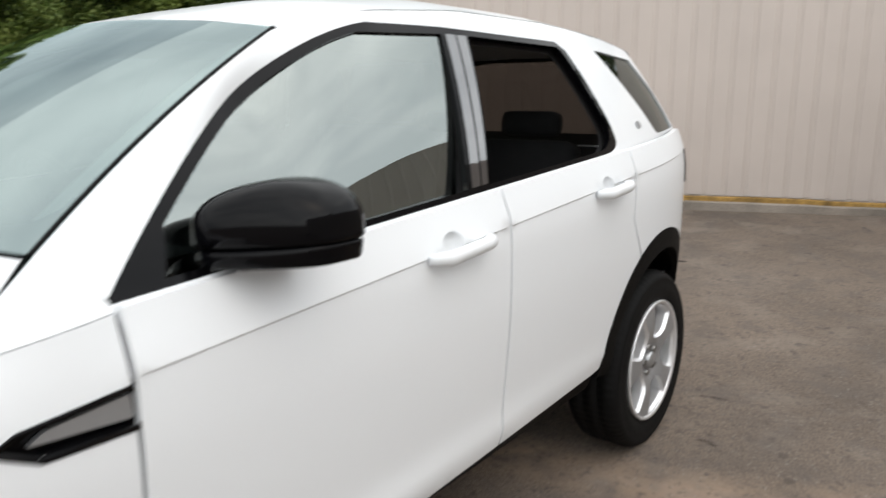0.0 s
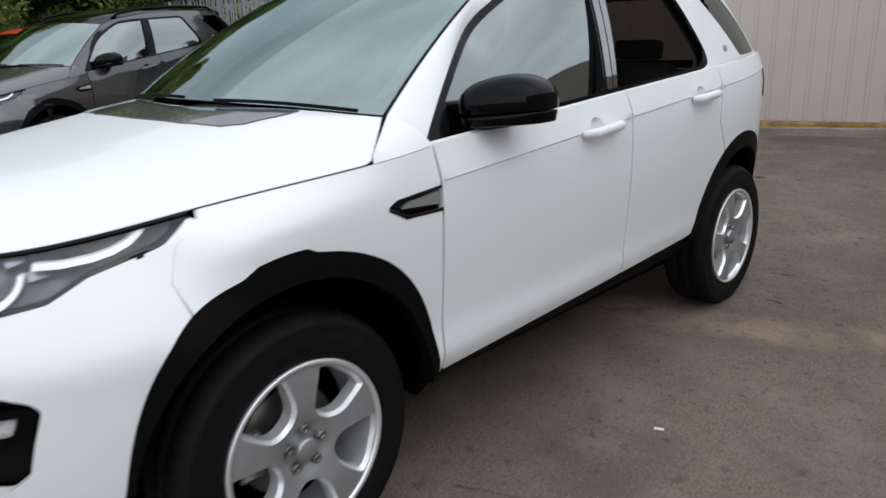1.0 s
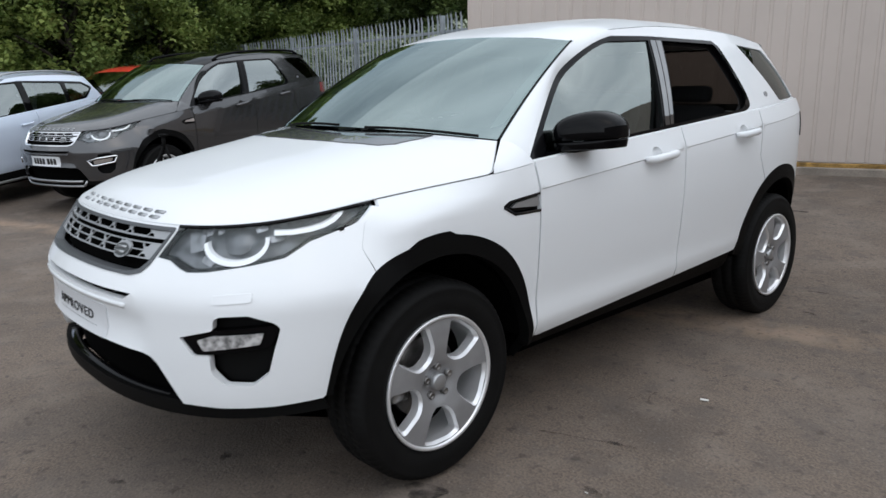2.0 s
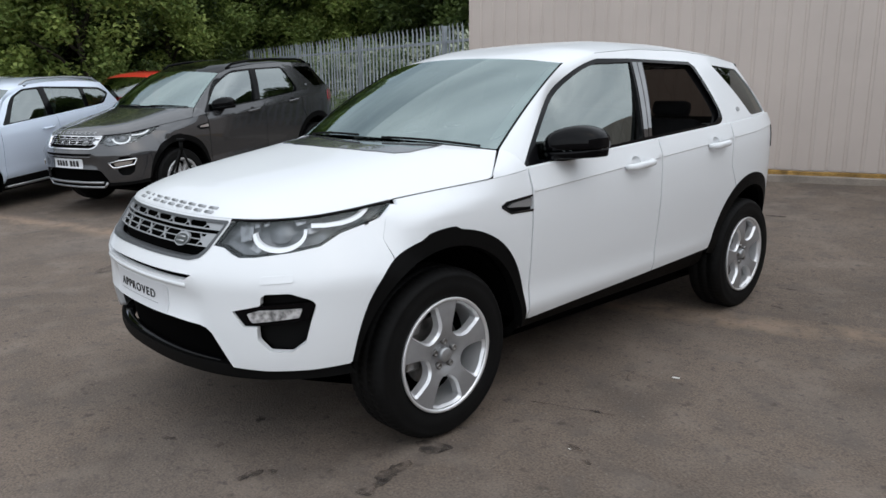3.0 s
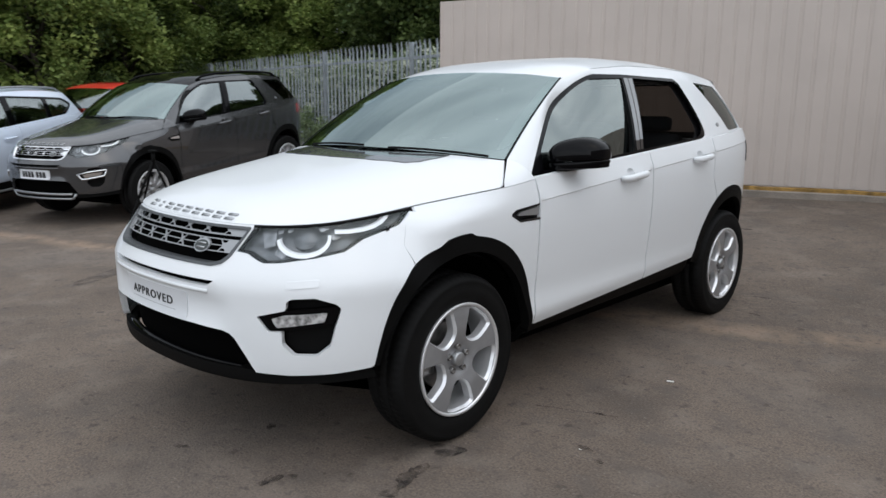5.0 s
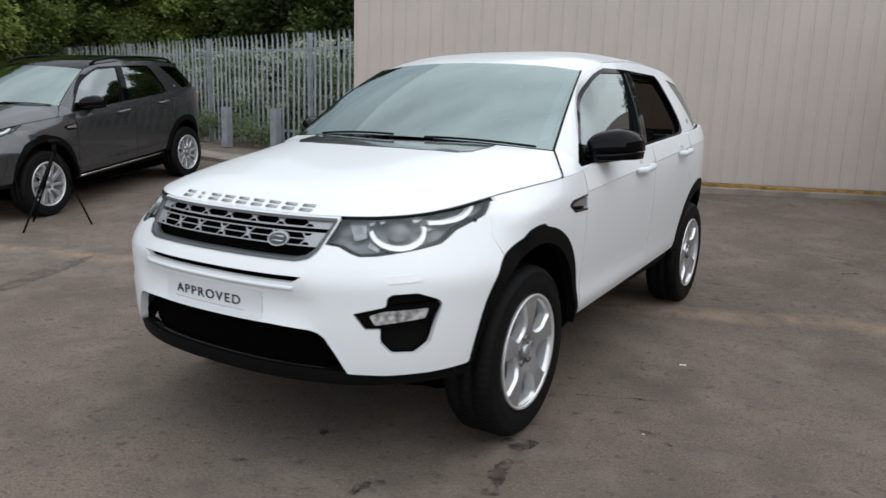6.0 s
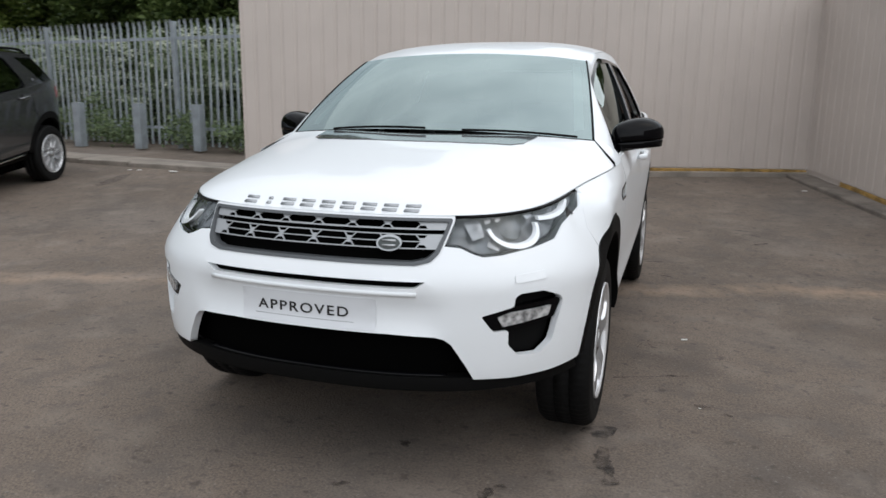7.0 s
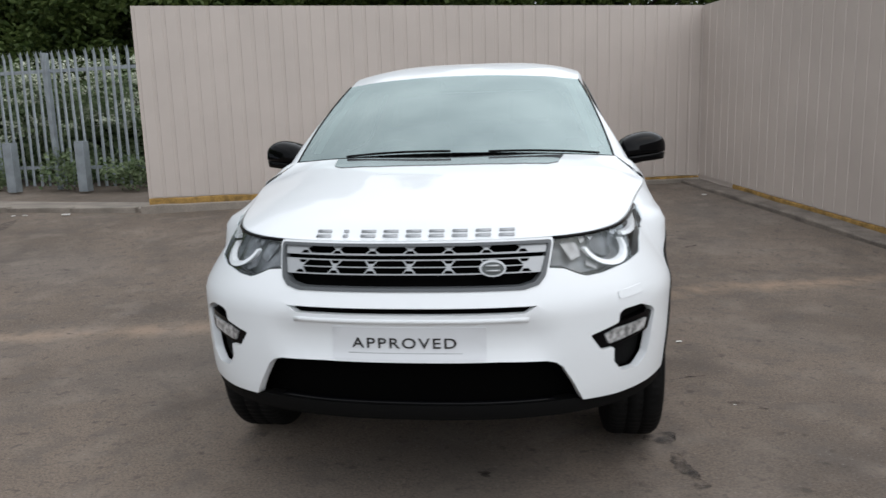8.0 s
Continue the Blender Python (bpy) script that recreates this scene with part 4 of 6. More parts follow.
        for nm, poly, gm in (("front_window", glass_f, GLASS_CLEAR if hero else GLASS_SIDE), ("rear_window", glass_r, GLASS_DARK if hero else GLASS_SIDE), ("quarter_window", quarter_glass, GLASS_QUARTER)):
            if hero and s > 0 and nm == "rear_window":
                continue  # this window is wound down
            bm = bmesh.new()
            sink = 0.036 if nm == "front_window" else 0.0
            sheet(bm, poly, [], lambda a, b, o: gh(a, b, o - 0.006 - sink * max(0.0, 1 - (b - belt(a)) / (edge_z(a) - belt(a))) ** 1.5), 0.04, 0.0)
            g = part(nm, bm, gm, root)
            g.visible_shadow = False
        bm = bmesh.new()
        oval = [(2.648 + 0.026 * math.cos(k), 1.322 + 0.014 * math.sin(k)) for k in np.linspace(0, 2 * math.pi, 20, endpoint=False)]
        sheet(bm, oval, [], lambda a, b, o: gh(a, b, o + 0.004), 0.02, 0.004)
        part("pillar_badge", bm, TITAN, root)
        # windscreen pillar: from the glass edge to the side frame
        bm = bmesh.new()
        ts = np.linspace(0, 1, 26)
        c1 = [screen(1.0, min(1.0, t / 0.74)) if t < 0.74 else Vector((edge_x(1.067 + (t - 0.74) / 0.26 * 0.253), 1.067 + (t - 0.74) / 0.26 * 0.253, edge_z(1.067 + (t - 0.74) / 0.26 * 0.253))) for t in ts]
        c2 = [side_top(*pillar_line(t)) for t in ts]
        rows = []
        for a, b in zip(c1, c2):
            row = []
            for k in np.linspace(0, 1, 7):
                p = a.lerp(b, k) + Vector((0.5, -0.5, 0.5)) * (0.10 * (b - a).length * 4 * k * (1 - k))
                row.append(bm.verts.new((s * p.x, p.y, p.z)))
            rows.append(row)
        for a, b in zip(rows, rows[1:]):
            for k in range(6):
                bm.faces.new((a[k], a[k + 1], b[k + 1], b[k]))
        bmesh.ops.recalc_face_normals(bm, faces=bm.faces)
        part("windscreen_pillar", bm, paint, root)
        # white foot of the pillar, between bonnet corner, screen and door
        bm = bmesh.new()
        k0 = [body(uy(y), hood_line(y) - 0.002) for y in np.linspace(0.280, 0.505, 8)]
        k1 = Vector((0.903, 0.285, 1.108))
        rows = []
        for i in range(8):
            t = i / 7
            lo_, hi_ = k0[i], k1.lerp(c1[0], t)
            rows.append([bm.verts.new((s * p.x, p.y, p.z)) for p in (lo_.lerp(hi_, k) + Vector((0.35, -0.2, 0.6)) * 0.03 * min(1.0, (hi_ - lo_).length / 0.14) ** 2 * 4 * k * (1 - k) for k in np.linspace(0, 1, 7))])
        for a, b in zip(rows, rows[1:]):
            for k in range(6):
                bm.faces.new((a[k], a[k + 1], b[k + 1], b[k]))
        bmesh.ops.recalc_face_normals(bm, faces=bm.faces)
        part("pillar_foot", bm, paint, root)
        # mirror
        mob = new("door_mirror")
        mob.parent = root
        for name, lo_z, hi_z, sq, mat in (("mirror_cap", -0.022, 0.092, 2.7, BLACK_GLOSS), ("mirror_housing", -0.060, -0.0235, 9.0, BLACK_GLOSS)):
            bm = bmesh.new()
            bmesh.ops.create_uvsphere(bm, u_segments=36, v_segments=22, radius=1.0)
            for v in bm.verts:
                x, y, z = v.co
                e = sq if z > 0 else 9.0
                r = max(1e-6, (abs(x) ** 3.6 + abs(y) ** 3.0 + abs(z) ** e) ** (1 / 3.4))
                x, y, z = (max(-1.0, min(1.0, q / r)) for q in (x, y, z))
                y = min(y, 0.62)
                if name == "mirror_cap":
                    zz = z * hi_z * (1 - 0.30 * max(0, x) ** 2 - 0.10 * max(0, -x)) if z > 0 else z * -lo_z
                else:
                    zz = lo_z + (hi_z - lo_z) * (z + 1) / 2
                    x, y = x * (0.965 + 0.02 * z), y * (0.95 + 0.03 * z)
                v.co = (s * (0.962 + 0.126 * x), 0.805 + 0.110 * y * (1 - 0.25 * x) + 0.03 * x, 1.202 + zz + 0.010 * x)
            part(name, bm, mat, mob)
        bm = bmesh.new()
        tube(bm, [(s * 0.86, 0.72, 1.146), (s * 0.91, 0.755, 1.144), (s * 0.99, 0.79, 1.154)], [0.032, 0.034, 0.026], 12, squash=0.5)
        part("mirror_arm", bm, BLACK_PLASTIC, mob)
        bm = bmesh.new()
        box(bm, (0.885, 0.850, 1.160), (1.050, 0.866, 1.265), 0.004) if s > 0 else box(bm, (-1.050, 0.850, 1.160), (-0.885, 0.866, 1.265), 0.004)
        part("mirror_glass", bm, CHROME, mob)

    # roof skin
    bm = bmesh.new()
    ys = np.linspace(0, 1, 34)
    xs = np.linspace(-1, 1, 29)
    rows = []
    for t in ys:
        row = []
        for k in xs:
            y0 = screen(k, 1.0).y
            y = y0 + (3.24 - 0.14 * abs(k) ** 2 - y0) * t
            ex = edge_x(y)
            row.append(bm.verts.new(roof(k * ex, y)))
        rows.append(row)
    tail = [bm.verts.new(v.co + Vector((0, 0.02, -0.05))) for v in rows[-1]]
    rows.append(tail)
    for a, b in zip(rows, rows[1:]):
        for k in range(len(xs) - 1):
            bm.faces.new((a[k], a[k + 1], b[k + 1], b[k]))
    bmesh.ops.recalc_face_normals(bm, faces=bm.faces)
    part("roof", bm, paint if hero else BLACK_GLOSS, root)
    if not hero:
        for s in (1, -1):
            bm = bmesh.new()
            tube(bm, [(s * edge_x(y) * 0.93, y, roof(edge_x(y) * 0.93, y).z + 0.035 * ease(min(y - 1.25, 3.0 - y) * 8)) for y in np.linspace(1.25, 3.0, 18)], 0.016, 8)
            part("roof_rail", bm, BLACK_PLASTIC, root)
    # windscreen, its black border, scuttle, wipers
    full = [(a, 0.0) for a in np.linspace(-1, 1, 25)] + [(1.0, b) for b in np.linspace(0.05, 0.95, 12)] + [(a, 1.0) for a in np.linspace(1, -1, 25)] + [(-1.0, b) for b in np.linspace(0.95, 0.05, 12)]
    clear = rounded([(-0.972, 0.07), (0.972, 0.07), (0.972, 0.965), (-0.972, 0.965)], [0.12, 0.12, 0.03, 0.03])
    bm = bmesh.new()
    sheet(bm, full, [clear], lambda a, b, o: screen(a, b, o - 0.004), 0.08, 0.0)
    part("screen_border", bm, BLACK_GLOSS, root)
    bm = bmesh.new()
    sheet(bm, rounded([(-0.17, 0.968), (-0.10, 0.84), (0.10, 0.84), (0.17, 0.968)], 0.02), [], lambda a, b, o: screen(a, b, o - 0.006), 0.06, 0.02)
    part("sensor_cover", bm, BLACK_PLASTIC, root)
    bm = bmesh.new()
    rows = [[bm.verts.new(screen(a, b)) for a in np.linspace(-1, 1, 61)] for b in np.linspace(0, 1, 31)]
    for p, q in zip(rows, rows[1:]):
        for k in range(60):
            bm.faces.new((p[k], p[k + 1], q[k + 1], q[k]))
    ws = part("windscreen", bm, GLASS_SCREEN, root)
    ws.visible_shadow = False
    for s in (1, -1):
        for name, a0, a1, o, mat in (("screen_seal", 0.984, 1.0, 0.003, BLACK_PLASTIC), ("pillar_trim", 0.89, 0.95, -0.03, TRIM_PALE)):
            bm = bmesh.new()
            rows = [[bm.verts.new(screen(s * a, b, d)) for a, d in ((a0, o - 0.004), (a0 + 0.004, o), (a1 - 0.004, o), (a1, o - 0.006))] for b in np.linspace(0.0 if o > 0 else 0.10, 1.0, 24)]
            for p, q in zip(rows, rows[1:]):
                for k in range(3):
                    bm.faces.new((p[k], p[k + 1], q[k + 1], q[k]))
            part(name, bm, mat, root)
    bm = bmesh.new()
    rows = [[bm.verts.new((x, 0.40 + 0.20 * (x / 0.8) ** 2 + dy, z)) for x in np.linspace(-0.84, 0.84, 24)] for dy, z in ((-0.20, 1.12), (-0.03, 1.150), (0.02, 1.172))]
    for a, b in zip(rows, rows[1:]):
        for k in range(23):
            bm.faces.new((a[k], a[k + 1], b[k + 1], b[k]))
    part("scuttle", bm, BLACK_PLASTIC, root)
    for x0, x1 in ((-0.50, 0.02), (0.20, 0.72)):
        bm = bmesh.new()
        pts = [screen(x0 / 0.8 + (x1 - x0) / 0.8 * t, -0.006 + 0.016 * math.sin(t * 2.4) * (1 - 0.4 * t), 0.010) for t in np.linspace(0, 1, 12)]
        tube(bm, pts, 0.006, 6)
        part("wiper", bm, BLACK_PLASTIC, root)
    # back of the car
    bm = bmesh.new()
    rows = [[bm.verts.new((k * w, y, z)) for k in np.linspace(-1, 1, 9)] for w, y, z in ((0.60, 3.44, 1.24), (0.52, 3.57, 0.95), (0.46, 3.60, 0.40))]
    for a, b in zip(rows, rows[1:]):
        for k in range(8):
            bm.faces.new((a[k], a[k + 1], b[k + 1], b[k]))
    part("tailgate", bm, paint, root)
    bm = bmesh.new()
    rows = [[bm.verts.new((k * w, y, z)) for k in np.linspace(-1, 1, 9)] for w, y, z in ((0.80, 3.10, 1.20), (0.80, 3.10, 0.90), (0.80, 3.10, 0.60))]
    for a, b in zip(rows, rows[1:]):
        for k in range(8):
            bm.faces.new((a[k], a[k + 1], b[k + 1], b[k]))
    part("tailgate_lining", bm, TRIM_DARK, root)
    bm = bmesh.new()
    rows = [[bm.verts.new((k * w, y, z)) for k in np.linspace(-1, 1, 9)] for w, y, z in ((0.60, 2.98, 1.60), (0.72, 3.06, 1.40), (0.80, 3.10, 1.205))]
    for a, b in zip(rows, rows[1:]):
        for k in range(8):
            bm.faces.new((a[k], a[k + 1], b[k + 1], b[k]))
    part("rear_screen", bm, GLASS_DARK, root).visible_shadow = False
    # interior
    bm = bmesh.new()
    rows = [[bm.verts.new((x, y, z)) for x in np.linspace(-0.78, 0.78, 9)] for y, z in ((0.42, 1.13), (0.75, 1.15), (0.95, 1.08), (0.98, 0.80))]
    for a, b in zip(rows, rows[1:]):
        for k in range(8):
            bm.faces.new((a[k], a[k + 1], b[k + 1], b[k]))
    part("dashboard", bm, DASH, root)
    bm = bmesh.new()
    box(bm, (-0.76, 0.6, 0.50), (0.76, 3.0, 0.56))
    part("cabin_floor", bm, FABRIC, root)
    bm = bmesh.new()
    c = Vector((-0.37, 1.03, 1.10))
    tube(bm, [c + pose(0, 0, 0, -65) @ Vector((0.185 * math.cos(k), 0.185 * math.sin(k), 0)) for k in np.linspace(0, 2 * math.pi, 28, endpoint=False)], 0.016, 8, closed=True)
    box(bm, (-0.45, 1.02, 1.05), (-0.29, 1.06, 1.14), 0.015)
    part("steering_wheel", bm, DASH, root)
    for x, y in ((-0.37, 1.55), (0.37, 1.55), (-0.40, 2.45), (0.0, 2.45), (0.40, 2.45)):
        seat = new("seat")
        seat.parent = root
        bm = bmesh.new()
        box(bm, (x - 0.24, y - 0.50, 0.60), (x + 0.24, y, 0.78), 0.05)
        part("cushion", bm, FABRIC, seat)
        bm = bmesh.new()
        tall = 0.62 if y < 2 else 0.53
        box(bm, (-0.23, -0.06, 0.0), (0.23, 0.07, tall), 0.05, m=pose(x, y, 0.74, -14))
        part("backrest", bm, FABRIC, seat)
        bm = bmesh.new()
        box(bm, (-0.13, -0.04, tall + 0.02), (0.13, 0.05, tall + (0.20 if y < 2 else 0.12)), 0.035, m=pose(x, y, 0.74, -14))
        part("headrest", bm, FABRIC, seat)
    bm = bmesh.new()
    box(bm, (-0.12, 1.02, 1.535), (0.12, 1.05, 1.595), 0.012)
    box(bm, (-0.03, 0.98, 1.58), (0.03, 1.02, 1.62), 0.01)
    part("inner_mirror", bm, DASH, root)
    bm = bmesh.new()
    rows = [[bm.verts.new(roof(k * edge_x(y) * 0.97, y, -0.03)) for k in np.linspace(-1, 1, 11)] for y in np.linspace(1.12, 3.3, 12)]
    for a, b in zip(rows, rows[1:]):
        for k in range(10):
            bm.faces.new((a[k], a[k + 1], b[k + 1], b[k]))
    part("headlining", bm, TRIM_GREY, root)
    # wheels
    for hy, dz in ((0.0, 0.0), (2.741, 0.0)):
        for s in (1, -1):
            wheel(root, (s * 0.808, hy, RADIUS), s, 5 if hero else 10, 0.0 if hy == 0 else 16.0)
    root.matrix_world = place_at
    return root


# ---- ground ----
def rise(x, y):
    d = y - 0.2 * x - 2.9
    d = 0.35 * math.log1p(math.exp(min(d / 0.35, 60)))
    return 0.085 * (5.4 - 0.4 * math.log1p(math.exp(min((5.4 - d) / 0.4, 60)))) if d > 0 else 0.0


ASPHALT = material("worn_asphalt", (0.194, 0.152, 0.121), 0.88, vary=0.30, scale=0.9, fine=0.62, fine_scale=95, bump=0.45, spec=0.3)
CLADDING = material("stone_grey_cladding", (0.475, 0.413, 0.372), 0.5, vary=0.08, scale=1.5)
GALV = material("galvanised_steel", (0.31, 0.345, 0.37), 0.55, 0.3, vary=0.3, scale=6)
CONCRETE = material("pale_concrete", (0.29, 0.25, 0.21), 0.9, vary=0.35, scale=3, fine=0.3, fine_scale=70, bump=0.3)
OCHRE = material("ochre_stained_concrete", (0.42, 0.25, 0.07), 0.9, vary=0.6, scale=9, fine=0.4, fine_scale=60, bump=0.3)



def asphalt():
    """Worn asphalt: coarse grain, blotches, dark specks, and a pale dusty joint running across the yard."""
    m = ASPHALT
    n, l = m.node_tree.nodes, m.node_tree.links
    b = n["Principled BSDF"]
    base = b.inputs["Base Color"].links[0].from_socket
    co = n.new("ShaderNodeTexCoord")
    xyz = n.new("ShaderNodeSeparateXYZ")
    l.new(co.outputs["Object"], xyz.inputs["Vector"])

    def calc(op, a, c):
        k = n.new("ShaderNodeMath")
        k.operation = op
        for i, v in enumerate((a, c)):
            if isinstance(v, float):
                k.inputs[i].default_value = v
            else:
                l.new(v, k.inputs[i])
        return k.outputs[0]

    def noise_at(scale, detail=4.0):
        k = n.new("ShaderNodeTexNoise")
        k.inputs["Scale"].default_value, k.inputs["Detail"].default_value = scale, detail
        l.new(co.outputs["Object"], k.inputs["Vector"])
        return k.outputs["Fac"]

    def span(v, lo, hi):
        k = n.new("ShaderNodeMapRange")
        k.inputs["From Min"].default_value, k.inputs["From Max"].default_value = lo, hi
        l.new(v, k.inputs["Value"])
        return k.outputs["Result"]

    def blend(fac, under, colour):
        k = n.new("ShaderNodeMixRGB")
        l.new(fac, k.inputs["Fac"])
        l.new(under, k.inputs["Color1"])
        k.inputs["Color2"].default_value = (*colour, 1)
        return k.outputs["Color"]

    # the joint
    off = calc("SUBTRACT", calc("SUBTRACT", xyz.outputs["Y"], calc("MULTIPLY", xyz.outputs["X"], 0.30)), 2.12)
    wob = calc("MULTIPLY", calc("SUBTRACT", noise_at(1.3), 0.5), 0.35)
    near_ = span(calc("ABSOLUTE", calc("ADD", off, wob), 0.0), 0.22, 0.03)
    patchy = span(noise_at(2.1, 6.0), 0.30, 0.52)
    colour = blend(calc("MULTIPLY", near_, calc("MULTIPLY", patchy, 0.9)), base, (0.27, 0.195, 0.14))
    # pale and dark blotches
    colour = blend(calc("MULTIPLY", span(noise_at(0.55, 3.0), 0.52, 0.72), 0.35), colour, (0.185, 0.165, 0.150))
    colour = blend(calc("MULTIPLY", span(noise_at(1.7, 6.0), 0.53, 0.72), 0.55), colour, (0.075, 0.063, 0.055))
    colour = blend(calc("MULTIPLY", span(noise_at(5.5, 6.0), 0.52, 0.66), 0.55), colour, (0.105, 0.088, 0.076))
    colour = blend(calc("MULTIPLY", span(noise_at(3.1, 7.0), 0.52, 0.68), 0.40), colour, (0.215, 0.178, 0.150))
    # specks and stones
    colour = blend(calc("MULTIPLY", span(noise_at(14.0, 3.0), 0.62, 0.72), 0.65), colour, (0.05, 0.043, 0.038))
    colour = blend(calc("MULTIPLY", span(noise_at(55.0, 2.0), 0.62, 0.74), 0.32), colour, (0.30, 0.28, 0.26))
    colour = blend(calc("MULTIPLY", span(noise_at(30.0, 2.0), 0.56, 0.70), 0.5), colour, (0.075, 0.064, 0.056))
    l.new(colour, b.inputs["Base Color"])


asphalt()
axis = [-400, -150, -60, -35] + list(np.arange(-24, 14.01, 0.5)) + [20, 35, 60, 150, 400]
bm = bmesh.new()
net = [[bm.verts.new((x, y, rise(x, y))) for x in axis] for y in axis]
for a, b in zip(net, net[1:]):
    for k in range(len(axis) - 1):
        bm.faces.new((a[k], a[k + 1], b[k + 1], b[k]))
ground = tagged(finish("ground", bm, ASPHALT), "worn grey brown asphalt yard with stains", "ground", kind="structure")

# ---- clad walls ----
W_LEFT, W_CORNER = Vector((-4.55, 5.64)), Vector((2.75, 8.03))
W_DIR = (W_CORNER - W_LEFT).normalized()
W_SIDE = Vector((W_DIR.y, -W_DIR.x))


def clad(name, a, b, label, lift, top=2.88, pitch=0.178):
    d = (b - a).normalized()
    n = Vector((d.y, -d.x))
    length = (b - a).length
    root = empty(name, label, "wall", kind="structure")
    count = int(length / pitch)
    for k in range(count + 1):
        bm = bmesh.new()
        prof = [(0, 0), (0.009, -0.008), (0.036, -0.008), (0.045, 0), (pitch * 0.6, 0.0), (pitch, 0)]
        lo, hi = [], []
        for s, o in prof:
            t = min(k * pitch + s, length)
            p = a + d * t + n * o
            lo.append(bm.verts.new((p.x, p.y, rise(p.x, p.y) + lift(t / length) + (0.012 if o < 0 else 0.0))))
            hi.append(bm.verts.new((p.x, p.y, top)))
        for i in range(len(prof) - 1):
            if (lo[i].co - lo[i + 1].co).length > 1e-4:
                bm.faces.new((lo[i], lo[i + 1], hi[i + 1], hi[i]))
        part("cladding_panel", bm, CLADDING, root, smooth=False)
    bm = bmesh.new()
    vs = []
    for t in (0, length):
        for o in (-0.014, -0.16):
            p = a + d * t + n * o
            vs.append([bm.verts.new((p.x, p.y, z)) for z in (0.0, top - 0.005)])
    f0, k0, f1, k1 = vs
    for p, q2 in ((f0, f1), (k0, k1), (f0, k0), (f1, k1)):
        bm.faces.new((p[0], q2[0], q2[1], p[1]))
    bm.faces.new((f0[1], f1[1], k1[1], k0[1]))
    part("wall_core", bm, CLADDING, root, smooth=False)
    return root


clad("wall_back", W_LEFT, W_CORNER, "tall grey beige profiled metal cladding wall", lambda t: 0.20 - 0.10 * t)
clad("wall_side", W_CORNER, W_CORNER + W_SIDE * 12.5, "grey beige profiled metal side wall on a low concrete kerb", lambda t: 0.10 + 0.03 * t)

# ---- palisade fence ----
F_A, F_B = Vector((-4.0, 7.2)), Vector((-30.0, 11.0))
f_dir = (F_B - F_A).normalized()
fence = empty("palisade_fence", "galvanised steel palisade fence with spiked tops", "fence", kind="structure")
bm = bmesh.new()
pale_prof = [(-0.029, 0.0), (-0.012, 0.014), (0.012, 0.014), (0.029, 0.0)]
rows = [[bm.verts.new((x, -o, z)) for x, o in pale_prof] for z in (0.05, 1.85, 2.05)]
for a, b in zip(rows, rows[1:]):
    for k in range(3):
        bm.faces.new((a[k], a[k + 1], b[k + 1], b[k]))
tip = [bm.verts.new((x, -0.018 - 0.012, z)) for x, z in ((-0.03, 2.16), (-0.004, 2.11), (0.004, 2.11), (0.03, 2.16))]
bm.faces.new((rows[2][0], rows[2][1], tip[1], tip[0]))
bm.faces.new((rows[2][1], rows[2][2], tip[2], tip[1]))
bm.faces.new((rows[2][2], rows[2][3], tip[3], tip[2]))
pale = part("pale", bm, GALV, fence, smooth=False)
pale_mesh = pale.data
fz = 0.47
turn_f = math.degrees(math.atan2(-f_dir.y, -f_dir.x))
step = 0.155
count = int((F_B - F_A).length / step)
for k in range(count):
    p = F_A + f_dir * (k * step)
    m = pose(p.x, p.y, fz, random.uniform(-0.6, 0.6), random.uniform(-0.8, 0.8), turn_f)
    o = pale if k == 0 else new("pale", pale_mesh)
    o.parent = fence
    o.matrix_basis = m
for k in range(9):
    p = F_A + f_dir * (3.2 + k * 3.28)
    bm = bmesh.new()
    box(bm, (-0.03, 0.0, 0), (0.03, 0.07, 2.12), m=pose(p.x, p.y, fz, 0, 0, turn_f) @ pose(0, -0.05, 0))
    part("post", bm, GALV, fence, smooth=False)
for z in (0.32, 1.82):
    bm = bmesh.new()
    L = (F_B - F_A).length
    box(bm, (-L, 0.004, z), (0, 0.045, z + 0.05), m=pose(F_A.x, F_A.y, fz, 0, 0, turn_f))
    part("rail", bm, GALV, fence, smooth=False)

# ---- bollards ----
bm = bmesh.new()
box(bm, (-0.075, -0.075, 0), (0.075, 0.075, 0.76), 0.008)
bollard = tagged(finish("bollard", bm, GALV, smooth=False), "square galvanised steel bollard beside the fence", "bollard", "bollards along the fence")
bollard.matrix_world = pose(-6.45, 7.22, 0.47)
for x in (-7.66, -8.95):
    copy_thing(bollard, pose(x, 7.25, 0.47))

# ---- pavement and kerb ----
bm = bmesh.new()
xs = list(np.linspace(-30, -4.6, 40))
net = [[bm.verts.new((x, y, z + rise(x, 5.75))) for x in xs] for y, z in ((5.72, 0.0), (5.72, 0.04), (5.75, 0.05), (6.6, 0.05), (14.0, 0.05))]
for a, b in zip(net, net[1:]):
    for k in range(len(xs) - 1):
        bm.faces.new((a[k], a[k + 1], b[k + 1], b[k]))
tagged(finish("pavement", bm, CONCRETE, smooth=False), "raised concrete strip with kerb along the fence", "pavement", kind="structure")

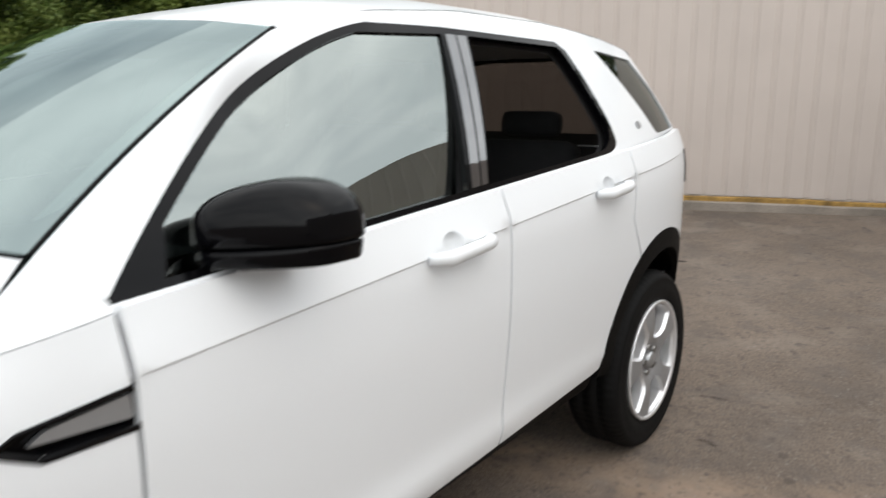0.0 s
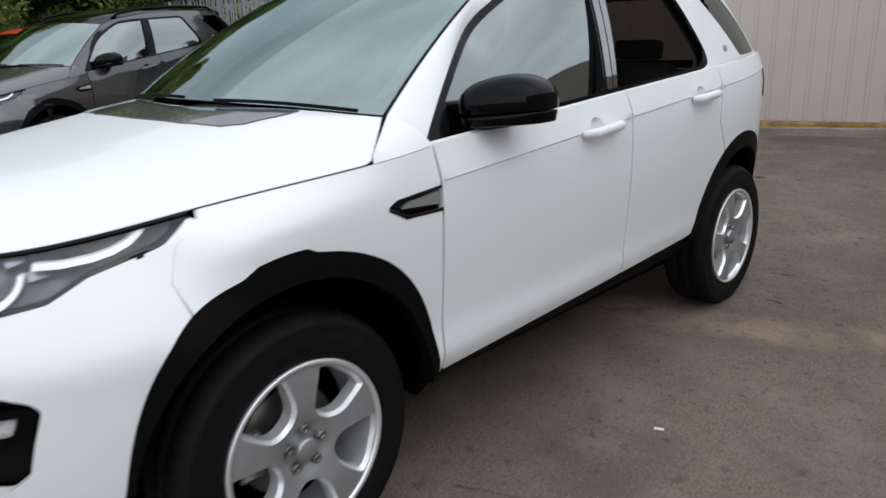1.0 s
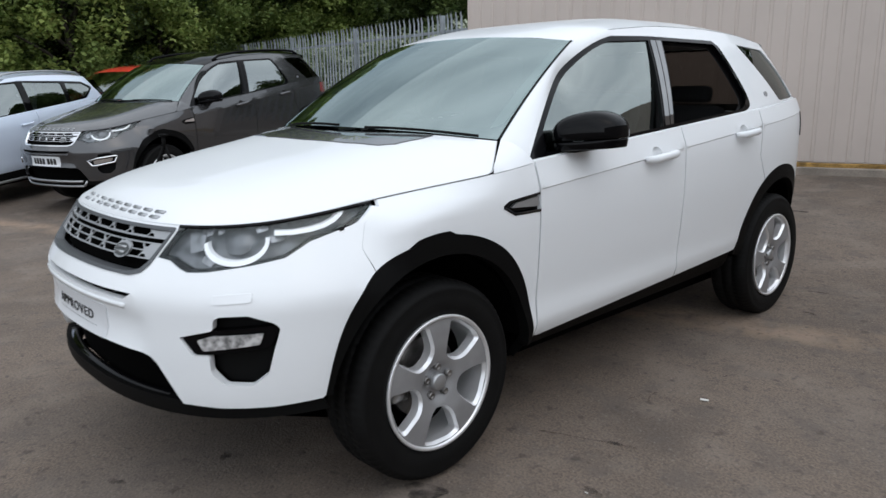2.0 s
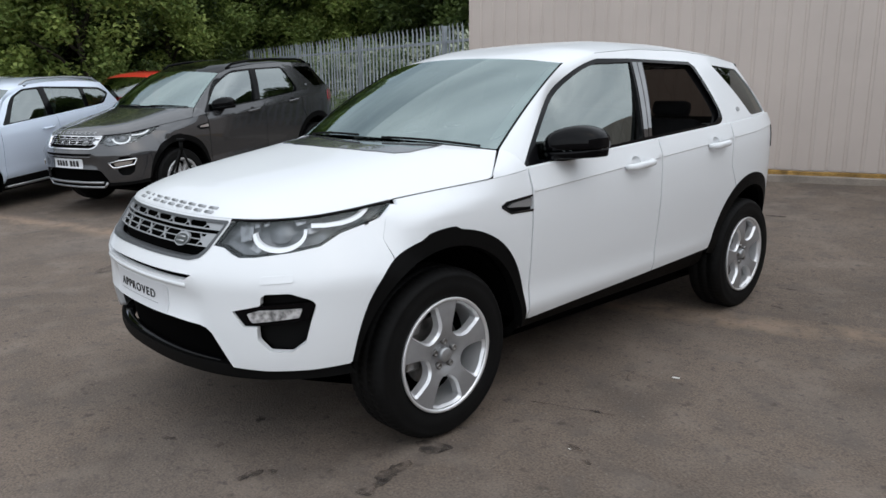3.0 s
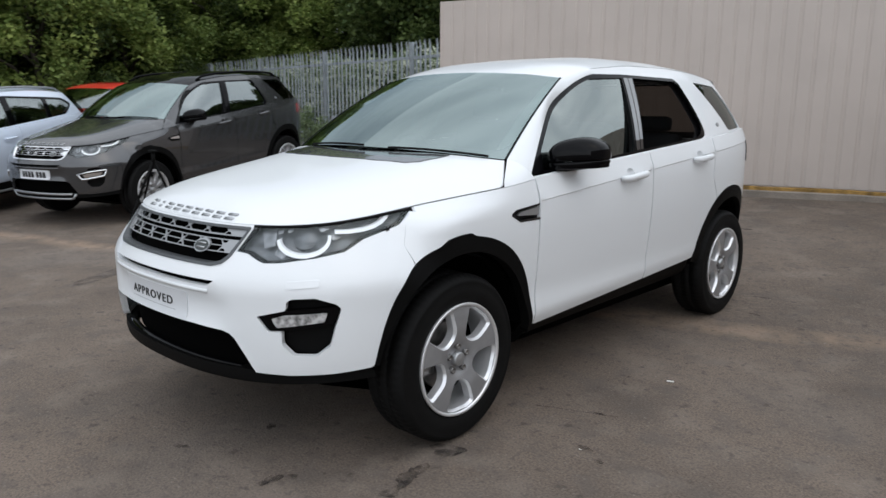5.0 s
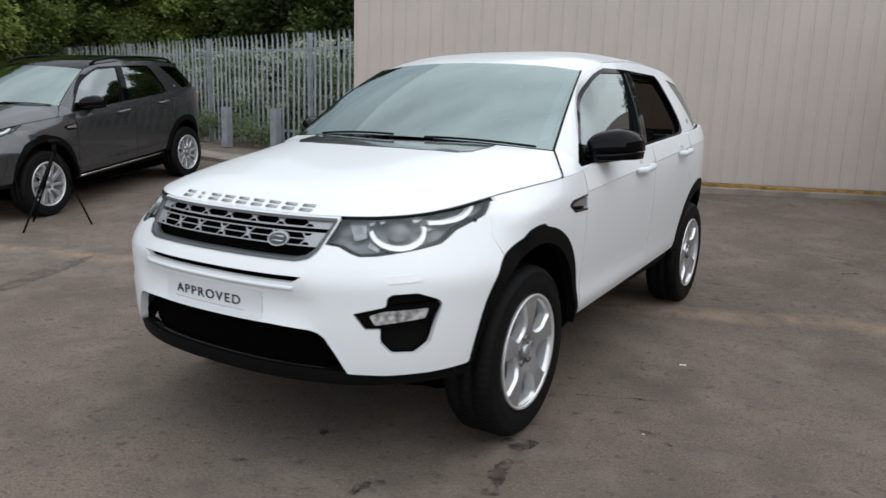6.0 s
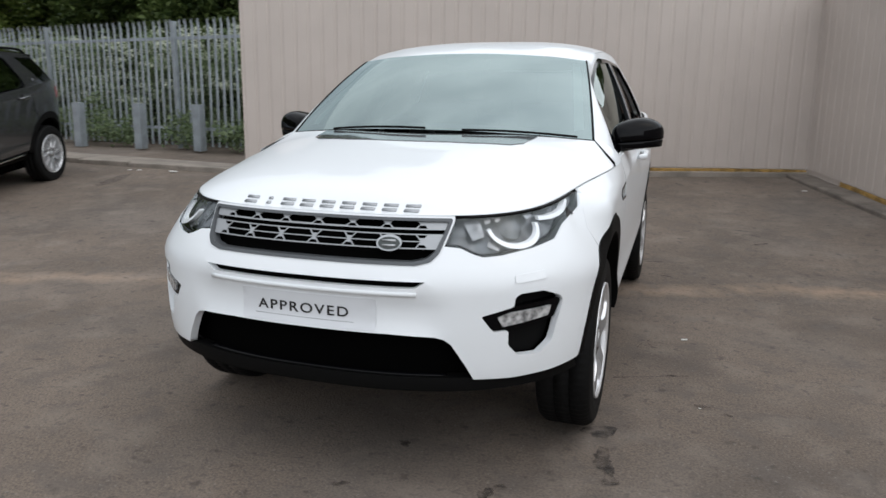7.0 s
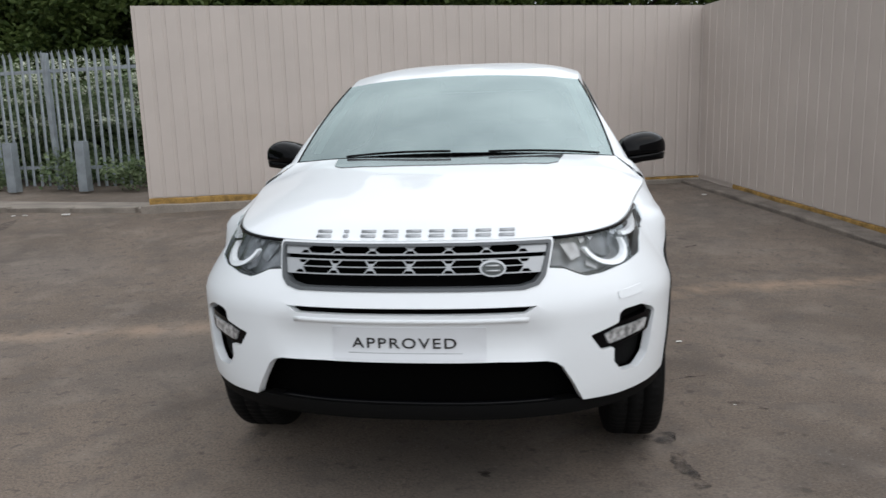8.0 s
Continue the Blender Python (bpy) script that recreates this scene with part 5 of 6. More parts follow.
# wall plinths: an ochre stained strip under the cladding, a concrete kerb along the side wall
def plinth(name, a, b, lo, hi, out, mat, label, n=30, rough=0.006):
    d = (b - a).normalized()
    nrm = Vector((d.y, -d.x))
    length = (b - a).length
    bm = bmesh.new()
    rows = []
    for k in range(n + 1):
        t = k / n
        p0, p1 = a + d * length * t + nrm * out, a + d * length * t - nrm * 0.05
        g = rise(p0.x, p0.y)
        jag = random.uniform(-rough, rough)
        if rough > 0.01:
            p0 = p0 + nrm * random.uniform(-1.2, 1.2) * rough
        rows.append([bm.verts.new(v) for v in ((p0.x, p0.y, g + lo(t) - 0.03), (p0.x, p0.y, g + hi(t) - 0.012 + jag), (p0.x - nrm.x * 0.012, p0.y - nrm.y * 0.012, g + hi(t) + jag), (p1.x, p1.y, g + hi(t) + jag))])
    for r, q in zip(rows, rows[1:]):
        for k in range(3):
            bm.faces.new((r[k], r[k + 1], q[k + 1], q[k]))
    bm.faces.new(rows[0])
    bm.faces.new(rows[-1])
    bmesh.ops.recalc_face_normals(bm, faces=bm.faces)
    return tagged(finish(name, bm, mat, smooth=False), label, "plinth", kind="structure")


DIRTY = material("dirty_concrete", (0.205, 0.172, 0.145), 0.9, vary=0.45, scale=4, fine=0.4, fine_scale=60, bump=0.3)
S_END = W_CORNER + W_SIDE * 12.5
plinth("trim_ochre_back", W_LEFT, W_CORNER, lambda t: 0.03, lambda t: 0.19 - 0.10 * t, 0.006, OCHRE, "ochre stained strip under the cladding")
plinth("trim_kerb_back", W_LEFT - W_DIR * 0.1, W_CORNER, lambda t: -0.05, lambda t: 0.115 - 0.055 * t, 0.05, CONCRETE, "thin concrete edging under the wall")
plinth("trim_ochre_side", W_CORNER + W_SIDE * 0.9, S_END, lambda t: 0.0, lambda t: 0.097 + 0.03 * t, 0.006, OCHRE, "ochre stained strip under the side wall")
plinth("kerb_side", W_CORNER + W_SIDE * 0.0, S_END, lambda t: -0.05, lambda t: 0.045 + 0.02 * t, 0.30, DIRTY, "low worn concrete kerb along the side wall", 46, 0.011)

# kerb stones along the fence strip
bm = bmesh.new()
box(bm, (0, -0.06, -0.12), (0.895, 0.06, 0.0), 0.012)
stone = None
pave = bpy.data.objects["pavement"]
for k in range(27):
    x = -4.75 - 0.905 * (k + 1)
    if stone is None:
        stone = part("kerb_stone", bm, CONCRETE, pave, smooth=False)
        o = stone
    else:
        o = new("kerb_stone", stone.data)
        o.parent = pave
    o.matrix_basis = pose(x, 5.70 + random.uniform(-0.008, 0.008), rise(x + 0.45, 5.75) + 0.056 + random.uniform(-0.004, 0.004), 0, 0, random.uniform(-0.4, 0.4))

# ---- marks on the ground ----
STAIN = material("oil_stain", (0.030, 0.025, 0.022), 0.75, vary=0.4, scale=20, fine=0.4, fine_scale=120)
sn, sl = STAIN.node_tree.nodes, STAIN.node_tree.links
s_co, s_no, s_rng, s_tr, s_mix = (sn.new("ShaderNode" + k) for k in ("TexCoord", "TexNoise", "MapRange", "BsdfTransparent", "MixShader"))
s_no.inputs["Scale"].default_value, s_no.inputs["Detail"].default_value = 17.0, 8.0
s_rng.inputs["From Min"].default_value, s_rng.inputs["From Max"].default_value, s_rng.inputs["To Max"].default_value = 0.36, 0.66, 0.72
sl.new(s_co.outputs["Object"], s_no.inputs["Vector"])
sl.new(s_no.outputs["Fac"], s_rng.inputs["Value"])
sl.new(s_rng.outputs["Result"], s_mix.inputs["Fac"])
sl.new(s_tr.outputs["BSDF"], s_mix.inputs[1])
sl.new(sn["Principled BSDF"].outputs["BSDF"], s_mix.inputs[2])
sl.new(s_mix.outputs["Shader"], sn["Material Output"].inputs["Surface"])
DARKENED = material("darkened_asphalt", (0.085, 0.075, 0.068), 0.8, fine=0.4, fine_scale=90)
dn, dl = DARKENED.node_tree.nodes, DARKENED.node_tree.links
d_no, d_rng, d_tr, d_mix = (dn.new("ShaderNode" + k) for k in ("TexNoise", "MapRange", "BsdfTransparent", "MixShader"))
d_no.inputs["Scale"].default_value, d_no.inputs["Detail"].default_value = 9.0, 8.0
d_rng.inputs["From Min"].default_value, d_rng.inputs["From Max"].default_value, d_rng.inputs["To Max"].default_value = 0.34, 0.70, 0.45
dl.new(d_no.outputs["Fac"], d_rng.inputs["Value"])
dl.new(d_rng.outputs["Result"], d_mix.inputs["Fac"])
dl.new(d_tr.outputs["BSDF"], d_mix.inputs[1])
dl.new(dn["Principled BSDF"].outputs["BSDF"], d_mix.inputs[2])
dl.new(d_mix.outputs["Shader"], dn["Material Output"].inputs["Surface"])
PAPER = material("litter_white", (0.75, 0.74, 0.70), 0.8)


def blot(name, x, y, w, h, turn, mat, label, seed, ragged=1.0, lift=0.004, n=64):
    rnd = random.Random(seed)
    ph = [rnd.uniform(0, 6.28) for _ in range(5)]
    bm = bmesh.new()
    m = pose(x, y, 0, 0, 0, turn)
    rim = []
    for k in range(n):
        a = 2 * math.pi * k / n
        r = 1 + ragged * sum(math.sin(a * f + p) / f for f, p in zip((2, 3, 5, 8, 13), ph)) * 0.6
        p = m @ Vector((w * r * math.cos(a), h * r * math.sin(a), 0))
        rim.append(bm.verts.new((p.x, p.y, rise(p.x, p.y) + lift)))
    bm.faces.new(rim)
    bmesh.ops.triangulate(bm, faces=bm.faces)
    return tagged(finish(name, bm, mat, smooth=False), label, "stain", kind="structure")


spots = ((0.99, -0.38, 0.05, 0.10, 20), (1.03, -0.52, 0.035, 0.05, 60), (0.62, -0.78, 0.03, 0.055, 10), (0.66, -0.70, 0.02, 0.02, 0), (0.10, -0.88, 0.035, 0.022, 30), (0.21, -0.50, 0.035, 0.022, -20),
         (0.94, -0.12, 0.10, 0.05, 10), (1.24, 0.66, 0.055, 0.014, 18), (1.10, 0.60, 0.09, 0.005, 22), (0.97, 0.545, 0.05, 0.010, 30), (1.36, 0.30, 0.045, 0.02, 15), (1.46, 0.24, 0.03, 0.018, 0),
         (1.12, 2.86, 0.04, 0.018, 0), (1.02, 3.3, 0.06, 0.02, 10), (-0.5, 5.6, 0.16, 0.05, 15), (0.05, 5.3, 0.10, 0.04, 0), (1.9, 4.2, 0.07, 0.03, 40))
for k, (x, y, w, h, a) in enumerate(spots):
    blot("oil_stain", x, y, w * 0.85, h * 0.85, a, STAIN, "small dark oil stain on the asphalt", k)
blot("damp_streak", -6.0, 4.75, 0.09, 0.45, 12, DARKENED, "dark damp streak on the asphalt", 41, 0.25)
# a long, faintly darker patch with broken cover
blot("dark_patch", -3.45, 0.42, 0.10, 0.62, 29, DARKENED, "faint dark patch on the asphalt", 43, 0.35)
# crack lines
for k, pts in enumerate((((1.02, 1.05), (1.22, 1.62), (1.30, 2.05)), ((0.98, 0.80), (1.12, 1.0), (1.05, 1.25)))):
    bm = bmesh.new()
    prev = None
    for i in range(25):
        t = i / 24 * (len(pts) - 1)
        a, b = Vector(pts[min(int(t), len(pts) - 2)]), Vector(pts[min(int(t), len(pts) - 2) + 1])
        p = a.lerp(b, t - min(int(t), len(pts) - 2)) + Vector((random.uniform(-0.012, 0.012), random.uniform(-0.01, 0.01)))
        w = 0.0006 + 0.0022 * random.random()
        row = [bm.verts.new((p.x - w, p.y, rise(p.x, p.y) + 0.004)), bm.verts.new((p.x + w, p.y, rise(p.x, p.y) + 0.004))]
        if prev and random.random() < 0.62:
            bm.faces.new((prev[0], prev[1], row[1], row[0]))
        prev = row
    tagged(finish("asphalt_crack", bm, STAIN, smooth=False), "thin dark crack in the asphalt", "crack", kind="structure")
# litter
for x, y, w, a in ((1.27, 1.275, 0.018, 20), (-5.6, 5.45, 0.05, 10), (-6.15, 5.42, 0.03, 0), (-6.3, 5.40, 0.025, 40), (2.6, 6.9, 0.03, 0), (1.35, 0.28, 0.006, 0)):
    bm = bmesh.new()
    box(bm, (-w, -w * 0.35, 0.0), (w, w * 0.35, w * 0.25), w * 0.08)
    for v in bm.verts:
        v.co += Vector((0, 0, 0.3 * abs(v.co.x)))
    o = tagged(finish("litter", bm, PAPER, smooth=False), "small white scrap of litter on the asphalt", "litter", "litter")
    o.matrix_world = pose(x, y, rise(x, y), 0, 0, a)

# ---- cars ----
suv("white sport utility car with black mirrors and silver wheels", WHITE, Matrix.Identity(4), True)
suv("dark grey metallic sport utility car with black roof", GREY, pose(-6.78, 1.66, 0.03, 0, 0, 18) @ pose(0, 0, 0, 4.3), False, "parked cars by the fence")


def crossover(label, paint, place_at, rails):
    """A plainer car of the same build, seen from its side and rear only."""
    root = empty("parked_car", label, "car", "parked cars by the fence")
    sill = lambda y: 0.42 + 0.02 * (y - 0.5)
    up = lambda y: belt(y) - 0.06 + 0.035 * max(0, y - 1.2)
    bm = bmesh.new()
    for s in (1, -1):
        rows = [[bm.verts.new(body(s * uy(y), z, -0.08)) for y in np.linspace(-0.6, 3.5, 40)] for z in (0.3, 0.6, 0.9, 1.02)]
        for a, b in zip(rows, rows[1:]):
            for k in range(39):
                yc = -0.6 + 4.1 * (k + 0.5) / 39
                if a[k].co.z > 0.75 or min(abs(yc), abs(yc - 2.741)) > 0.48:
                    bm.faces.new((a[k], a[k + 1], b[k + 1], b[k]))
    box(bm, (-0.75, -0.6, 0.25), (0.75, 3.4, 0.36))
    part("underbody", bm, BLACK_DEEP, root)
    us = list(np.linspace(-uy(0.275) - 0.2, uy(0.275) + 0.2, 70))
    qs = [1.0, 0.98, 0.95, 0.9, 0.83, 0.7, 0.5, 0.3, 0.1]
    bm = bmesh.new()
    grid = [[bm.verts.new(bonnet(u, q)) for q in qs] for u in us]
    for i in range(len(us) - 1):
        for k in range(len(qs) - 1):
            bm.faces.new((grid[i][k], grid[i + 1][k], grid[i + 1][k + 1], grid[i][k + 1]))
    n = len(us)
    for i in range(n // 2 - 1):
        bm.faces.new((grid[i][-1], grid[i + 1][-1], grid[n - 2 - i][-1], grid[n - 1 - i][-1]))
    bmesh.ops.recalc_face_normals(bm, faces=bm.faces)
    part("bonnet", bm, paint, root)
    fa = [(uy(y), z) for y, z in ring(0, 0.45, 118, 168, 10)]
    half = [(ux(0.4), 0.40), (ux(0.85), 0.44)] + fa[::-1] + [(uy(-0.22), 1.0)]
    top = [(u, hood_edge(u) - 0.004) for u in np.linspace(uy(-0.19), -uy(-0.19), 30)][1:-1]
    bm = bmesh.new()
    mir = lambda poly: [(-a, b) for a, b in poly][::-1]
    sheet(bm, half + top + mir(half), [], lambda a, b, o: body(a, b, o), 0.07, 0.02)
    part("front_bumper", bm, paint, root)
    for s in (1, -1):
        fl, gh = flank(s), greenhouse(s)
        shapes = {
            "wing": ring(0, 0.45, 0, 117, 18) + [(-0.21, 1.0)] + [(y, hood_line(y) - 0.004) for y in np.linspace(-0.17, 0.50, 10)] + [(0.50, 0.44)],
            "front_door": [(0.51, sill(0.5)), (1.57, sill(1.57)), (1.59, belt(1.59) - 0.004), (0.51, belt(0.51) - 0.004)],
            "rear_door": [(1.58, sill(1.58)), (2.26, sill(2.26))] + ring(2.741, 0.47, 170, 120, 8) + [(2.48, belt(2.48) - 0.004), (1.60, belt(1.6) - 0.004)],
            "rear_quarter": ring(2.741, 0.47, 8, 118, 16) + [(2.49, belt(2.49) - 0.004), (3.1, belt(3.1) - 0.002), (3.40, 1.28), (3.55, 1.24), (3.62, 0.90), (3.62, 0.48), (3.22, 0.44)],
        }
        for nm, poly in shapes.items():
            bm = bmesh.new()
            sheet(bm, poly, [], fl, 0.06, 0.02)
            part(nm, bm, paint, root)
        bm = bmesh.new()
        sheet(bm, [(0.46, 0.24), (2.27, 0.24), (2.27, sill(2.27) - 0.006), (0.46, sill(0.46) - 0.006)], [], lambda a, b, o: fl(a, b, o - 0.012), 0.1, 0.05)
        part("sill_trim", bm, BLACK_PLASTIC, root)
        bm = bmesh.new()
        strip(bm, [(0.55, 0.30), (2.2, 0.30)], 0.03, fl, 0.05, 0.05)
        part("running_board", bm, SILVER, root)
        line = [tuple(pillar_line(t)) for t in np.linspace(0, 1, 12)]
        panes = [rounded([(0.74, belt(0.74) + 0.02), (1.46, belt(1.46) + 0.02), (1.53, 1.585), (1.28, 1.575), (1.08, 1.49)], 0.03), rounded([(1.58, belt(1.58) + 0.02), (2.28, belt(2.28) + 0.03), (2.36, 1.55), (1.64, 1.59)], 0.03), rounded([(2.36, belt(2.36) + 0.035), (2.72, belt(2.72) + 0.06), (3.00, 1.44), (2.86, 1.52), (2.44, 1.545)], 0.04)]
        outer = line + [(y, edge_z(y) - 0.002) for y in np.linspace(1.4, 3.05, 14)] + [(3.12, 1.45), (3.22, belt(3.2) - 0.014)] + [(y, belt(y) - 0.014) for y in np.linspace(3.1, 0.507, 12)]
        day = rounded([(0.60, belt(0.60) + 0.004), (2.76, belt(2.76) + 0.03), (3.06, 1.45), (2.88, 1.545), (2.40, 1.575), (1.60, 1.612), (1.26, 1.592), (1.04, 1.50)], 0.05)
        bm = bmesh.new()
        sheet(bm, outer, [day], gh, 0.06, 0.02)
        part("body_side", bm, paint, root)
        bm = bmesh.new()
        sheet(bm, day, panes, gh, 0.06, 0.01)
        part("window_surround", bm, BLACK_GLOSS, root)
        for nm, poly, gm in zip(("front_window", "rear_window", "quarter_window"), panes, (GLASS_SIDE, GLASS_SIDE, GLASS_SIDE)):
            bm = bmesh.new()
            sheet(bm, poly, [], lambda a, b, o: gh(a, b, o - 0.008), 0.1, 0)
            part(nm, bm, gm, root).visible_shadow = False
        bm = bmesh.new()
        sheet(bm, rounded([(2.98, 1.10), (3.40, 1.07), (3.46, 1.19), (3.10, 1.19)], 0.02), [], lambda a, b, o: fl(a, b, o + 0.008), 0.05, 0.02)
        part("tail_lamp", bm, TAIL_RED, root)
        bm = bmesh.new()
        ts = np.linspace(0, 1, 20)
        rows = []
        for t in ts:
            a = screen(1.0, t / 0.74) if t < 0.74 else Vector((edge_x(1.067 + (t - 0.74) / 0.26 * 0.253), 1.067 + (t - 0.74) / 0.26 * 0.253, edge_z(1.067 + (t - 0.74) / 0.26 * 0.253)))
            b = side_top(*pillar_line(t))
            rows.append([bm.verts.new((s * p.x, p.y, p.z)) for p in (a.lerp(b, k) + Vector((0.5, -0.5, 0.5)) * (0.4 * (b - a).length * k * (1 - k)) for k in np.linspace(0, 1, 5))])
        for a, b in zip(rows, rows[1:]):
            for k in range(4):
                bm.faces.new((a[k], a[k + 1], b[k + 1], b[k]))
        part("windscreen_pillar", bm, paint, root)
        for ya, za in ((1.25, 1.03), (2.15, 1.09)):
            bm = bmesh.new()
            tube(bm, [fl(ya + 0.22 * t, za + 0.015 * t, 0.006 + 0.034 * ease(min(t, 1 - t) * 6)) for t in np.linspace(0, 1, 9)], 0.013, 8)
            part("door_handle", bm, paint, root)
        if rails:
            bm = bmesh.new()
            tube(bm, [(s * edge_x(y) * 0.95, y, roof(edge_x(y) * 0.95, y).z + 0.045 * ease(min(y - 1.3, 3.0 - y) * 8)) for y in np.linspace(1.3, 3.0, 16)], 0.016, 8)
            part("roof_rail", bm, SILVER, root)
        for hy in (0.0, 2.741):
            wheel(root, (s * 0.80, hy, RADIUS), s, 5, 30)
    bm = bmesh.new()
    rows = []
    for t in np.linspace(0, 1, 16):
        row = []
        for k in np.linspace(-1, 1, 15):
            y0 = screen(k, 1.0).y
            y = y0 + (3.34 - 0.1 * k * k - y0) * t
            row.append(bm.verts.new(roof(k * edge_x(y), y)))
        rows.append(row)
    for a, b in zip(rows, rows[1:]):
        for k in range(14):
            bm.faces.new((a[k], a[k + 1], b[k + 1], b[k]))
    part("roof", bm, paint, root)
    bm = bmesh.new()
    sheet(bm, [(-1, 0), (1, 0), (1, 1), (-1, 1)], [], lambda a, b, o: screen(a, b, o), 0.15, 0)
    part("windscreen", bm, GLASS_SIDE, root).visible_shadow = False
    for nm, st, gm in (("rear_screen", ((0.56, 3.33, 1.56), (0.70, 3.50, 1.22)), GLASS_SIDE), ("tailgate", ((0.70, 3.50, 1.22), (0.76, 3.60, 0.95), (0.76, 3.60, 0.36)), paint)):
        bm = bmesh.new()
        rows = [[bm.verts.new((k * w, y + 0.03 * (1 - k * k), z)) for k in np.linspace(-1, 1, 9)] for w, y, z in st]
        for a, b in zip(rows, rows[1:]):
            for k in range(8):
                bm.faces.new((a[k], a[k + 1], b[k + 1], b[k]))
        part(nm, bm, gm, root)
    for x, y in ((-0.37, 1.55), (0.37, 1.55), (-0.37, 2.45), (0.37, 2.45)):
        bm = bmesh.new()
        box(bm, (-0.23, -0.06, -0.2), (0.23, 0.07, 0.62), 0.05, m=pose(x, y, 0.74, -14))
        box(bm, (-0.13, -0.04, 0.66), (0.13, 0.05, 0.84), 0.035, m=pose(x, y, 0.74, -14))
        part("seat", bm, FABRIC, root)
    root.matrix_world = place_at
    return root


crossover("pale silver blue crossover car with roof rails", PALE_BLUE, pose(-8.00, -0.57, -0.03, 0, 0, 35) @ pose(0, 0, 0, 2.5) @ Matrix.Diagonal((0.97, 0.97, 0.93, 1)), True)
crossover("small red hatchback car parked behind the others", RED, pose(-11.8, 3.1, 0.22, 0, 0, 35) @ pose(0, 0, 0, 2) @ Matrix.Diagonal((0.92, 0.88, 0.92, 1)), False)


# ---- camera tripod by the grey car's front wheel ----
apex = Vector((-5.32, 1.66, 0.80))
tripod = empty("tripod", "black folding tripod standing in front of the grey car", "tripod")
for foot in ((-5.24, 1.23), (-5.14, 1.91), (-5.75, 1.62)):
    bm = bmesh.new()
    f = Vector((*foot, rise(*foot)))
    tube(bm, [f, f.lerp(apex, 0.5)], 0.010, 8)
    tube(bm, [f.lerp(apex, 0.48), apex], 0.015, 8)
    part("leg", bm, BLACK_PLASTIC, tripod)
bm = bmesh.new()
tube(bm, [apex + Vector((0, 0, -0.05)), apex + Vector((0, 0, 0.10))], 0.022, 10)
box(bm, (apex.x - 0.04, apex.y - 0.04, apex.z + 0.09), (apex.x + 0.04, apex.y + 0.04, apex.z + 0.12), 0.008)
part("head", bm, BLACK_PLASTIC, tripod)

# ---- trees ----
BARK = material("bark", (0.045, 0.036, 0.026), 0.9, vary=0.5, scale=8, bump=0.4)
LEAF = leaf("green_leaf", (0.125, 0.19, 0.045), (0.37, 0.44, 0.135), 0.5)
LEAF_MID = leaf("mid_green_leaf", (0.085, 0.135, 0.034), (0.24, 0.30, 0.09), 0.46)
# mid green dimmed: the far wood's shade is put into the colour
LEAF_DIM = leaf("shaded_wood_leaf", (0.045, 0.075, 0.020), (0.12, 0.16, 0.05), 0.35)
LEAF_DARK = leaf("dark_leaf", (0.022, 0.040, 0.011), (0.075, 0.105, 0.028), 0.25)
WEED = leaf("weed_green", (0.11, 0.165, 0.075), (0.30, 0.36, 0.21), 0.45)
FLOWER = material("cream_flower", (0.46, 0.48, 0.38), 0.8, second=(0.28, 0.32, 0.22), vary=0.1, island=True)


def leaf_cloud(clumps, per, size, rnd):
    """Leaves, each folded along its middle, gathered in clumps of (centre, radius)."""
    verts, faces = [], []
    for c, r in clumps:
        for _ in range(per):
            d = Vector((rnd.gauss(0, 1), rnd.gauss(0, 1), rnd.gauss(0, 1))).normalized()
            p = c + d * r * (rnd.random() ** 0.45)
            q = Euler((rnd.uniform(-0.9, 0.9), rnd.uniform(-0.9, 0.9), rnd.uniform(0, 6.28))).to_matrix()
            l, w = size * rnd.uniform(0.6, 1.3), size * rnd.uniform(0.28, 0.5)
            b = len(verts)
            for v in ((-l / 2, 0, 0), (0, -w, 0.12 * l), (l / 2, 0, -0.1 * l), (0, w, 0.12 * l)):
                verts.append(p + q @ Vector(v))
            faces += [(b, b + 1, b + 2), (b, b + 2, b + 3)]
    return verts, faces


